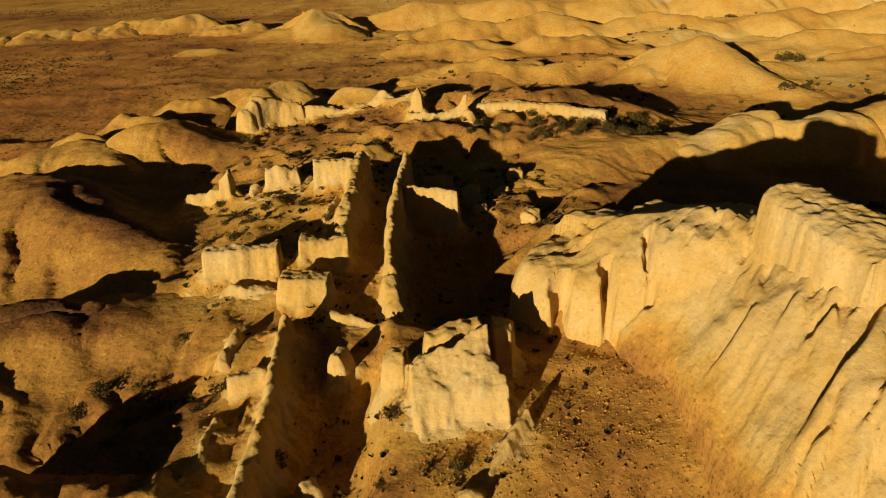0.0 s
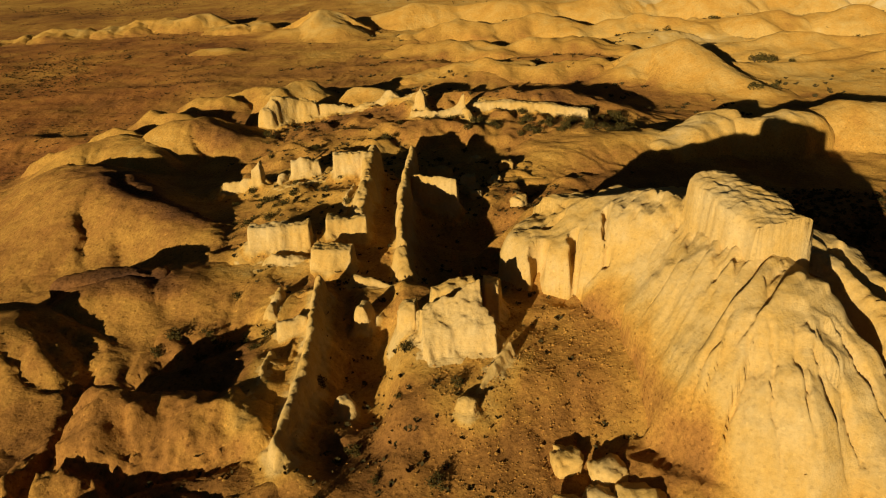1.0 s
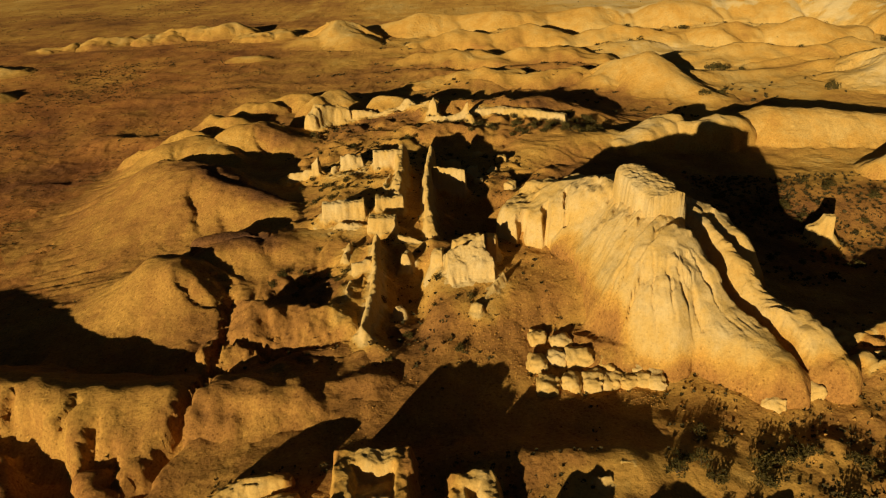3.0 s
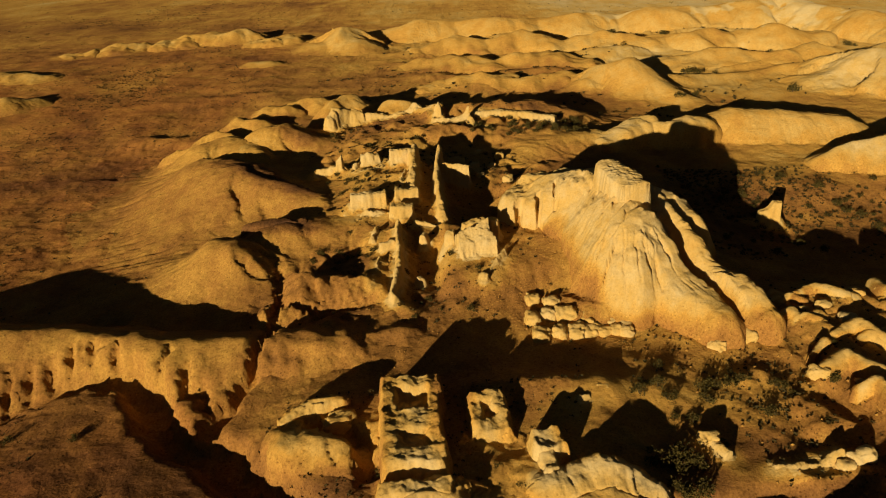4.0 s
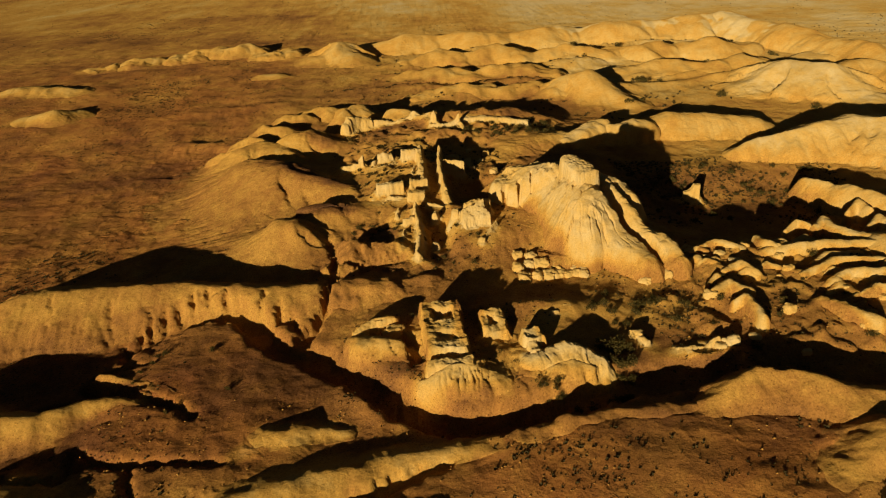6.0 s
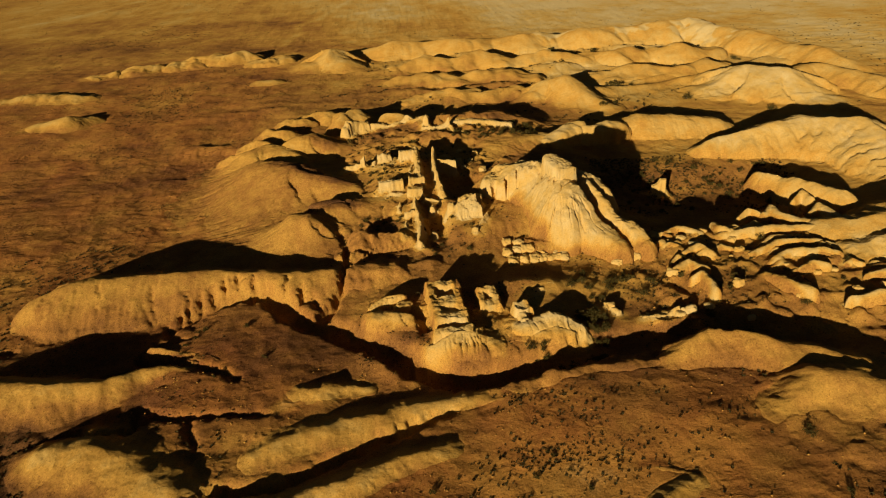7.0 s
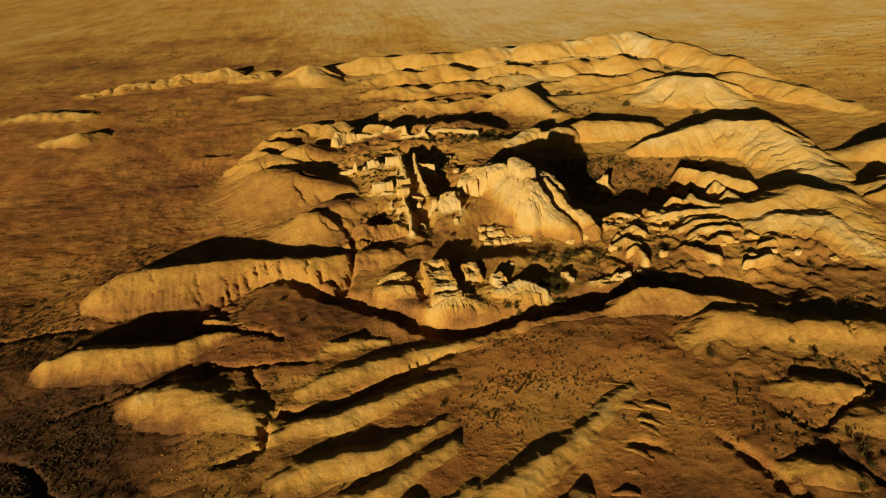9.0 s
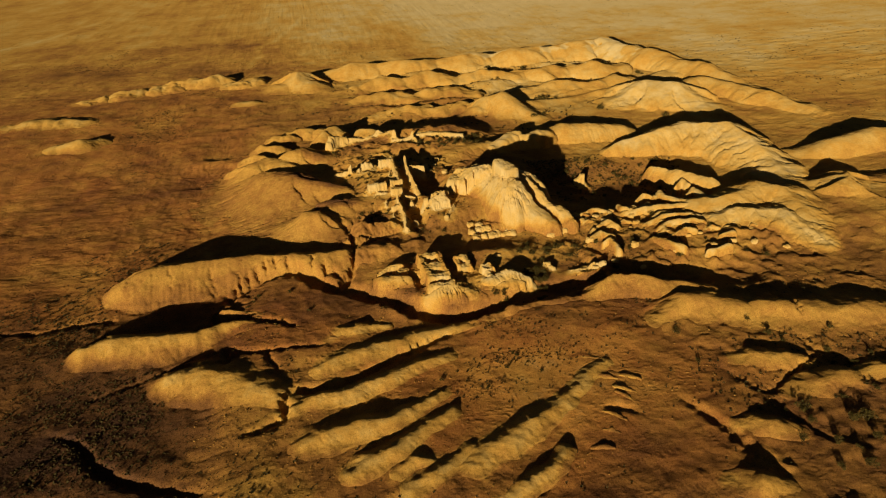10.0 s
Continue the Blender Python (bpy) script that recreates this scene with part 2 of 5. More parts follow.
def ground_z(X, Y):
    lumps = 0.35 * fbm(X, Y, 16, 3, 21) + 0.25 * np.clip(fbm(X, Y, 7, 3, 23), 0, 1)
    # low worn mounds and pits: thick in and round the ruins, sparse on the plain
    town = np.exp(-((X + 6) / 26) ** 4 - ((Y - 66) / 44) ** 4) + 0.9 * step(18, 34, X) * step(110, 80, X) * step(-22, -6, Y) * step(26, 20, Y) + 0.25 * step(112, 135, Y) * step(-40, 0, X) * step(240, 200, Y)
    flat = np.exp(-((X - 8) / 25) ** 4 - ((Y + 42) / 19) ** 4)
    lumps = lumps * (1 - 0.5 * flat)
    town = np.minimum(1, town + 0.3 * step(22, 42, X) * step(-10, -25, Y) + 0.14)
    worn = step(0.06, 0.42, fbm(X, Y, 6.5, 3, 25)) * 0.9 + 0.45 * step(0.05, 0.3, fbm(X, Y, 3.0, 3, 27))
    far = step(118, 140, Y) * step(222, 205, Y) * step(-30, 10, X) * step(160, 120, X)
    west = step(-82, -66, X) * step(-22, -40, X) * step(70, 84, Y) * step(165, 130, Y)
    swept = 1 - 0.45 * np.exp(-((X + 10) / 13) ** 4 - ((Y - 50) / 18) ** 4) - 0.85 * np.exp(-((X - 6.5) / 9.5) ** 4 - ((Y - 23) / 12) ** 4)
    town, lumps = town * swept, lumps * (0.4 + 0.6 * swept)
    lumps = lumps + (2.2 * far + 1.5 * west) * (step(-0.15, 0.6, fbm(X * 0.6, Y * 1.6, 22, 2, 29)) - 0.25)
    return base_z(X, Y) + lumps + town * (1 - 0.7 * flat) * (worn - 0.35) + (1 - 0.35 * flat) * fine(X, Y) - carve(X, Y) - washed(X, Y)


def gz(x, y):
    return float(ground_z(np.array([float(x)]), np.array([float(y)]))[0])


# ---- kinds of soil: 0 dark crust, 0.35 plain, 0.7 ochre silt, 1 pale mudbrick earth ----
SOILS = []


def tone(X, Y):
    t = 0.39 + 0.20 * fbm(X, Y, 40, 3, 61) + 0.12 * fbm(X, Y, 9, 3, 67)
    t = t + 0.02 * np.exp(-((X - 5) / 40) ** 4 - ((Y - 55) / 52) ** 4)
    # paler towards the far north: haze over the plain put into the soil tone
    t = t + 0.16 * step(20, 60, X) * step(-20, 5, Y) + 0.22 * step(100, 200, Y) * (0.15 + 0.85 * step(-80, 0, X)) + 0.18 * step(220, 420, Y) - 0.24 * step(-45, -70, X) * step(35, -15, Y)
    t = t - 0.05 * np.exp(-(((X + 42) / 15) ** 4) - ((Y + 8) / 20) ** 4)
    t = t + 0.02 * np.exp(-((X - 6) / 17) ** 4 - ((Y - 21) / 13) ** 4) + 0.10 * np.exp(-((X + 52) / 26) ** 4 - ((Y - 56) / 30) ** 4)
    # scrub and shade east of the small platform painted in as darker soil
    t = t - 0.28 * np.exp(-((X - 57) / 20) ** 4 - ((Y - 50) / 14) ** 4) - 0.12 * np.exp(-((X - 22) / 9) ** 4 - ((Y + 7) / 7) ** 4) - 0.10 * np.exp(-((X - 26) / 24) ** 4 - ((Y + 23) / 8) ** 4)
    # sunlit ground before the citadel: the light is painted as paler soil
    t = t + 0.14 * np.exp(-((X - 13) / 14) ** 4 - ((Y - 8) / 10) ** 4) + 0.13 * np.exp(-((X + 22) / 13) ** 4 - ((Y - 5) / 8) ** 4)
    t = t + 0.08 * np.exp(-((X + 20) / 24) ** 4 - ((Y + 44) / 24) ** 4) + 0.08 * np.exp(-((X + 6) / 22) ** 4 - ((Y - 62) / 34) ** 4)
    t = t + 0.17 * np.exp(-(((X - 10) / 24) ** 4) - ((Y + 42) / 17) ** 4) - 0.12 * np.exp(-(((X - 52) / 16) ** 4) - ((Y + 70) / 12) ** 4)
    wx, wy = X + 1.6 * fbm(X, Y, 6, 3, 63), Y + 1.6 * fbm(X, Y, 6, 3, 65)
    for pts, value, lop in SOILS:
        reach = 1.6 * lop * max(p[3] for p in pts) + 3
        xs, ys = [p[0] for p in pts], [p[1] for p in pts]
        m = (X > min(xs) - reach) & (X < max(xs) + reach) & (Y > min(ys) - reach) & (Y < max(ys) + reach)
        if m.any():
            u, _, _, side, _ = along(wx[m], wy[m], pts)
            u = np.where(side > 0, u / lop, u)
            k = step(1.2, 0.15, u)
            t[m] = t[m] + (value - t[m]) * k * (value > t[m] - 0.2)
    # old vehicle tracks worn into the plain
    for line in ([(-24, 420, 0, 1), (-43, 349, 0, 1), (-55, 305, 0, 1), (-61, 250, 0, 1)], [(-182, 469, 0, 1), (-211, 398, 0, 1), (-260, 330, 0, 1)], [(-40, 330, 0, 1), (40, 372, 0, 1), (122, 384, 0, 1), (260, 400, 0, 1)]):
        m = (Y > 240) & (Y < 480) & (np.abs(X) < 300)
        if m.any():
            _, _, _, _, d = along(X[m] + 6 * fbm(X[m], Y[m], 40, 2, 71), Y[m], line)
            t[m] = t[m] + 0.16 * np.exp(-(d / 2.6) ** 2)
    # dark hard crust on the west mounds' flat tops, painted darker for grazing light
    for cx, cy, ra, rb, turn in ((-35.5, 62.6, 10, 2.6, -41), (-27, 56, 4, 1.6, -30), (-27, 41, 4.5, 2.0, 5), (-33, 86, 5, 2.5, -35)):
        c, d = math.cos(radians(turn)), math.sin(radians(turn))
        p, q = c * (wx - cx) + d * (wy - cy), -d * (wx - cx) + c * (wy - cy)
        t = t - 0.26 * np.exp(-(p / ra) ** 4 - (q / rb) ** 4)
    return t


def iron(X, Y):
    """Where the soil is stained red-brown."""
    r = 1.25 * np.exp(-((X - 4) / 36) ** 4 - ((Y + 46) / 28) ** 4) + 0.9 * np.exp(-((X + 44) / 17) ** 4 - ((Y + 10) / 17) ** 4)
    r = r + 0.85 * step(-40, -70, X) * step(-10, 20, Y) * step(260, 160, Y)
    return np.clip(r * (0.75 + 0.8 * fbm(X, Y, 12, 3, 69)), 0, 1)


# ---- materials ----
def ramp(nt, fac, stops):
    r = nt.nodes.new("ShaderNodeValToRGB")
    els = r.color_ramp.elements
    while len(els) < len(stops):
        els.new(0.5)
    for e, (p, c) in zip(els, stops):
        e.position, e.color = p, (*c, 1)
    nt.links.new(fac, r.inputs[0])
    return r.outputs[0]


def noise_tex(nt, vector, scale, detail, rough=0.6, stretch=None):
    n = nt.nodes.new("ShaderNodeTexNoise")
    n.inputs["Scale"].default_value, n.inputs["Detail"].default_value, n.inputs["Roughness"].default_value = scale, detail, rough
    if stretch:
        mp = nt.nodes.new("ShaderNodeMapping")
        mp.inputs["Scale"].default_value = stretch
        nt.links.new(vector, mp.inputs[0])
        vector = mp.outputs[0]
    nt.links.new(vector, n.inputs["Vector"])
    return n.outputs["Fac"]


def blend(nt, kind, fac, a, b):
    m = nt.nodes.new("ShaderNodeMix")
    m.data_type, m.blend_type = "RGBA", kind
    for key, val in ((0, fac), (6, a), (7, b)):
        if hasattr(val, "is_output"):
            nt.links.new(val, m.inputs[key])
        else:
            m.inputs[key].default_value = val if key == 0 else (*val, 1)
    return m.outputs[2]


def calc(nt, op, a, b):
    m = nt.nodes.new("ShaderNodeMath")
    m.operation = op
    for k, val in enumerate((a, b)):
        if hasattr(val, "is_output"):
            nt.links.new(val, m.inputs[k])
        else:
            m.inputs[k].default_value = val
    return m.outputs[0]


def relief(nt, height, strength, distance, under=None):
    b = nt.nodes.new("ShaderNodeBump")
    b.inputs["Strength"].default_value, b.inputs["Distance"].default_value = strength, distance
    nt.links.new(height, b.inputs["Height"])
    if under:
        nt.links.new(under, b.inputs["Normal"])
    return b.outputs[0]


def dull(name):
    mat = bpy.data.materials.new(name)
    mat.use_nodes = True
    bsdf = mat.node_tree.nodes["Principled BSDF"]
    bsdf.inputs["Roughness"].default_value = 0.95
    bsdf.inputs["Diffuse Roughness"].default_value = 0.32
    bsdf.inputs["Specular IOR Level"].default_value = 0.08
    return mat, mat.node_tree, bsdf


def earth(name, courses=0.0, cracks=0.10, grain=0.7):
    """Dry earth; the soil's kind comes with the mesh, stains, grain and grit from the place in metres."""
    mat, nt, bsdf = dull(name)
    pos = nt.nodes.new("ShaderNodeNewGeometry").outputs["Position"]
    kind = nt.nodes.new("ShaderNodeAttribute")
    kind.attribute_name = "soil"
    mid = noise_tex(nt, pos, 0.22, 5, 0.6)
    broad, med, small, grit = noise_tex(nt, pos, 0.05, 5), noise_tex(nt, pos, 0.6, 6, 0.65), noise_tex(nt, pos, 3.6, 6, 0.66), noise_tex(nt, pos, 12.0, 3, 0.65)
    streak = noise_tex(nt, pos, 1.0, 5, 0.6, (2.2, 2.2, 0.22))
    soil = kind.outputs["Fac"]
    t = calc(nt, "ADD", soil, calc(nt, "MULTIPLY", calc(nt, "SUBTRACT", broad, 0.5), 0.35))
    t = calc(nt, "ADD", t, calc(nt, "MULTIPLY", calc(nt, "SUBTRACT", med, 0.5), 0.26))
    t = calc(nt, "ADD", t, calc(nt, "MULTIPLY", calc(nt, "SUBTRACT", mid, 0.5), 0.36))
    t = calc(nt, "ADD", t, calc(nt, "MULTIPLY", calc(nt, "SUBTRACT", streak, 0.5), 0.12))
    col = ramp(nt, calc(nt, "MULTIPLY", t, 0.75), [(0.0, (0.085, 0.041, 0.022)), (0.20, (0.205, 0.092, 0.028)), (0.32, (0.36, 0.172, 0.040)), (0.46, (0.53, 0.295, 0.060)), (0.57, (0.57, 0.368, 0.108)), (0.69, (0.60, 0.445, 0.202)), (1.0, (0.70, 0.53, 0.27))])
    rough = calc(nt, "MAXIMUM", calc(nt, "SUBTRACT", 1.08, calc(nt, "MULTIPLY", soil, 1.1)), 0.10)
    col = blend(nt, "MULTIPLY", calc(nt, "MULTIPLY", rough, 1.1), col, ramp(nt, small, [(0.30, (0.40, 0.35, 0.30)), (0.5, (1, 1, 1)), (0.70, (1.3, 1.3, 1.3))]))
    col = blend(nt, "MULTIPLY", calc(nt, "MULTIPLY", rough, 0.5), col, ramp(nt, grit, [(0.28, (0.35, 0.31, 0.27)), (0.5, (1, 1, 1)), (0.72, (1.4, 1.4, 1.4))]))
    stain = nt.nodes.new("ShaderNodeAttribute")
    stain.attribute_name = "iron"
    col = blend(nt, "MULTIPLY", stain.outputs["Fac"], col, (1.12, 0.94, 0.98))
    # pebbles and clods lying on the crust
    peb = nt.nodes.new("ShaderNodeTexVoronoi")
    peb.inputs["Scale"].default_value = 2.6
    nt.links.new(pos, peb.inputs["Vector"])
    lying = calc(nt, "MULTIPLY", calc(nt, "LESS_THAN", peb.outputs["Distance"], 0.26), calc(nt, "MULTIPLY", rough, 1.2))
    col = blend(nt, "MULTIPLY", lying, col, ramp(nt, peb.outputs["Color"], [(0.25, (0.45, 0.40, 0.36)), (0.5, (1, 1, 1)), (0.62, (1, 1, 1)), (0.85, (1.5, 1.5, 1.45))]))
    nt.links.new(col, bsdf.inputs["Base Color"])
    # crumbling crust in patches: sharp small crests and rills
    crust = noise_tex(nt, pos, 0.9, 5, 0.55)
    crust.node.noise_type, crust.node.normalize = "RIDGED_MULTIFRACTAL", True
    patch = ramp(nt, noise_tex(nt, pos, 0.16, 3), [(0.42, (0.15, 0.15, 0.15)), (0.62, (1, 1, 1))])
    n = relief(nt, med, 0.36, 0.5)
    n = relief(nt, calc(nt, "MULTIPLY", crust, patch), 0.55 * grain, 0.45, n)
    n = relief(nt, small, 0.36 * grain, 0.16, n)
    n = relief(nt, grit, 0.20 * grain, 0.05, n)
    n = relief(nt, streak, 0.30, 0.12, n)
    n = relief(nt, ramp(nt, peb.outputs["Distance"], [(0.05, (1, 1, 1)), (0.34, (0, 0, 0))]), 0.18 * grain, 0.12, n)
    cell = nt.nodes.new("ShaderNodeTexVoronoi")
    cell.feature = "DISTANCE_TO_EDGE"
    cell.inputs["Scale"].default_value = 0.35
    warped = nt.nodes.new("ShaderNodeVectorMath")
    warped.operation = "MULTIPLY_ADD"
    wob = nt.nodes.new("ShaderNodeTexNoise")
    wob.inputs["Scale"].default_value, wob.inputs["Detail"].default_value = 0.7, 4
    nt.links.new(pos, wob.inputs["Vector"])
    nt.links.new(wob.outputs["Color"], warped.inputs[0])
    warped.inputs[1].default_value = (2.2, 2.2, 2.2)
    nt.links.new(pos, warped.inputs[2])
    nt.links.new(warped.outputs[0], cell.inputs["Vector"])
    n = relief(nt, ramp(nt, cell.outputs["Distance"], [(0.0, (0, 0, 0)), (0.05, (1, 1, 1))]), cracks, 0.10, n)
    if courses:
        n = relief(nt, noise_tex(nt, pos, 1.0, 5, 0.7, (0.22, 0.22, 4.5)), courses, 0.12, n)
    nt.links.new(n, bsdf.inputs["Normal"])
    return mat


EARTH = earth("dry_earth")
BRICK = earth("weathered_mudbrick", 0.35, 0.10, 0.5)


def leafy(name, dark, pale):
    mat, nt, bsdf = dull(name)
    pos = nt.nodes.new("ShaderNodeNewGeometry").outputs["Position"]
    nt.links.new(ramp(nt, noise_tex(nt, pos, 2.0, 4), [(0.3, dark), (0.7, pale)]), bsdf.inputs["Base Color"])
    return mat


LEAF = leafy("dry_foliage", (0.036, 0.028, 0.007), (0.110, 0.078, 0.018))
STRAW = leafy("dry_scrub", (0.035, 0.028, 0.010), (0.10, 0.068, 0.022))
TWIG = leafy("twig_bark", (0.06, 0.04, 0.02), (0.13, 0.09, 0.045))


# ---- building ----
def link_mesh(name, V, F, mat, parent=None, smooth=True, soil=None, stain=None):
    me = bpy.data.meshes.new(name)
    V, F = np.asarray(V, np.float32), np.asarray(F, np.int32)
    n = F.shape[1]
    me.vertices.add(len(V))
    me.vertices.foreach_set("co", V.ravel())
    me.loops.add(F.size)
    me.loops.foreach_set("vertex_index", F.ravel())
    me.polygons.add(len(F))
    me.polygons.foreach_set("loop_start", np.arange(0, F.size, n, dtype=np.int32))
    me.polygons.foreach_set("use_smooth", np.full(len(F), smooth))
    me.materials.append(mat)
    if soil is not None:
        me.attributes.new("soil", "FLOAT", "POINT").data.foreach_set("value", np.broadcast_to(np.asarray(soil, np.float32), (len(V),)).copy())
    if stain is not None:
        me.attributes.new("iron", "FLOAT", "POINT").data.foreach_set("value", np.asarray(stain, np.float32))
    me.update(calc_edges=True)
    ob = new(name, me)
    ob.parent = parent
    return ob


def sheet(xs, ys, zfn):
    X, Y = np.meshgrid(xs, ys)
    Z = zfn(X, Y)
    nx, ny = len(xs), len(ys)
    idx = np.arange(nx * ny).reshape(ny, nx)
    F = np.stack([idx[:-1, :-1], idx[:-1, 1:], idx[1:, 1:], idx[1:, :-1]], -1)
    return X, Y, Z, F


def trimmed(name, X, Y, Z, F, keep, mat, soil=None):
    k = keep[:-1, :-1] | keep[:-1, 1:] | keep[1:, 1:] | keep[1:, :-1]
    F = F[k]
    used = np.unique(F)
    back = np.zeros(X.size, np.int64)
    back[used] = np.arange(len(used))
    V = np.stack([X.ravel()[used], Y.ravel()[used], Z.ravel()[used]], 1)
    return link_mesh(name, V, back[F], mat, soil=tone(V[:, 0], V[:, 1]) if soil is None else soil.ravel()[used], stain=iron(V[:, 0], V[:, 1]) if name == "ground" else None)


def prof(u, a, b):
    """Cross-section: a rounded loaf, or (a = 0) a flat top with hollow skirts."""
    if a == 0:
        t = 1.55 * (1 - np.clip(u, 0, 1)) ** b
        return t / (1 + t ** 7) ** (1 / 7)
    return np.clip(1 - np.clip(u, 0, 1) ** a, 0, 1) ** b


def ridge_z(X, Y, pts, shape=(2.0, 1.5), lop=1.0, rill=0.25, period=2.5, rough=0.3, seed=0, warp=0.8):
    """Height of a landform with a crest line; lop widens (over 1) or narrows the side to the right of the line's way."""
    bend = max(5.0, 5 * warp)
    wx = X + warp * fbm(X, Y, bend, 3, seed + 1)
    wy = Y + warp * fbm(X, Y, bend, 3, seed + 2)
    u, z, s, side, d = along(wx, wy, pts)
    u = np.where(side > 0, u / lop, u)
    b = base_z(X, Y)
    p = prof(u, *shape)
    flank = np.clip(u * (1.05 - u) * 4, 0, 1)
    h = b + (z - b) * p
    rills = (1 - creased(s + 0.35 * fbm(X, Y, 2, 2, seed + 5) * period, side * 7.0 + d * 0.12, period, 2, seed + 6)) ** 2
    h = h - rill * rills * flank
    wide = max(q[3] for q in pts)
    h = h + rough * fbm(X, Y, max(4.5, 0.8 * wide), 4 if wide < 9 else 2, seed + 8) * np.clip(p * 3, 0, 1)
    return h, u


SEED = [100]
LANDFORMS = []


def ridge(name, label, category, pts, shape=(2.0, 1.5), lop=1.0, rill=0.10, period=3.2, rough=0.28, res=0.3, warp=0.8, mat=None, group="", soil=0.68):
    """Notes a landform; its soil spreads a little over the ground round it."""
    SEED[0] += 13
    if shape == LOAF:
        pts = [(x, y, z, w * 1.18) for x, y, z, w in pts]
    SOILS.append((pts, soil, lop))
    bank([(x, y, z, w * 1.9) for x, y, z, w in pts], 0.30)
    LANDFORMS.append((name, label, category, pts, shape, lop, rill, period, rough, res, warp, mat, group, SEED[0]))


def run_water():
    """Cuts the rills of the far hills and of the whole near land, landforms and ground together."""
    cuts = []
    for x0, y0, gap, nx, ny, how in ((-150.0, 104.0, 0.8, 400, 165, (8, 0.055, 1.3, 0.2)), (-96.0, -80.0, 0.4, 486, 486, (6, 0.035, 0.9, 0.2))):
        xs, ys = x0 + gap * np.arange(nx), y0 + gap * np.arange(ny)
        X, Y = np.meshgrid(xs, ys)
        Z = ground_z(X, Y)
        for name, label, category, pts, shape, lop, rill, period, rough, res, warp, mat, group, seed in LANDFORMS:
            pad = 1.25 * max(1, lop) * max(p[3] for p in pts) + 1.5
            px, py = [p[0] for p in pts], [p[1] for p in pts]
            jj = np.where((ys > min(py) - pad) & (ys < max(py) + pad))[0]
            ii = np.where((xs > min(px) - pad) & (xs < max(px) + pad))[0]
            if len(ii) < 2 or len(jj) < 2:
                continue
            box = np.ix_(jj, ii)
            h, u = ridge_z(X[box], Y[box], pts, shape, lop, rill, period, rough, seed, warp)
            Z[box] = np.maximum(Z[box], np.where(u < 1.0, h - carve(X[box], Y[box]), -99))
        cuts.append((x0, y0, gap, wash(Z, gap, *how)))
    WASH.extend(cuts)


def raise_landforms():
    for name, label, category, pts, shape, lop, rill, period, rough, res, warp, mat, group, seed in LANDFORMS:
        pad = 1.25 * max(1, lop) * max(p[3] for p in pts) + 1.5
        xs = np.arange(min(p[0] for p in pts) - pad, max(p[0] for p in pts) + pad, res)
        ys = np.arange(min(p[1] for p in pts) - pad, max(p[1] for p in pts) + pad, res)
        X, Y, _, F = sheet(xs, ys, lambda x, y: x)
        h, u = ridge_z(X, Y, pts, shape, lop, rill, period, rough, seed, warp)
        lumps = ground_z(X, Y)
        Z = h + 0.8 * fine(X, Y) - carve(X, Y) - washed(X, Y)
        Z = np.where(u > 0.85, np.minimum(Z, lumps + 0.2 - (u - 0.85) * 3), Z)
        tagged(trimmed(name, X, Y, Z, F, (Z > lumps - 0.35) & (u < 1.25), mat or EARTH), label, category, group)


WALLS = []


def wall(*given, **more):
    """Notes a wall, with the bank of fallen earth along it; raised once the ground lies."""
    pts, thick = given[3], given[4] if len(given) > 4 else 1.0
    if "foot" not in more:
        bank([(x, y, z, thick / 2 + 2.4) for x, y, z in pts], 0.30)
        SOILS.append(([(x, y, z, thick / 2 + 1.6) for x, y, z in pts], 0.66, 1.0))
    SEED[0] += 13
    WALLS.append((SEED[0], given, more))


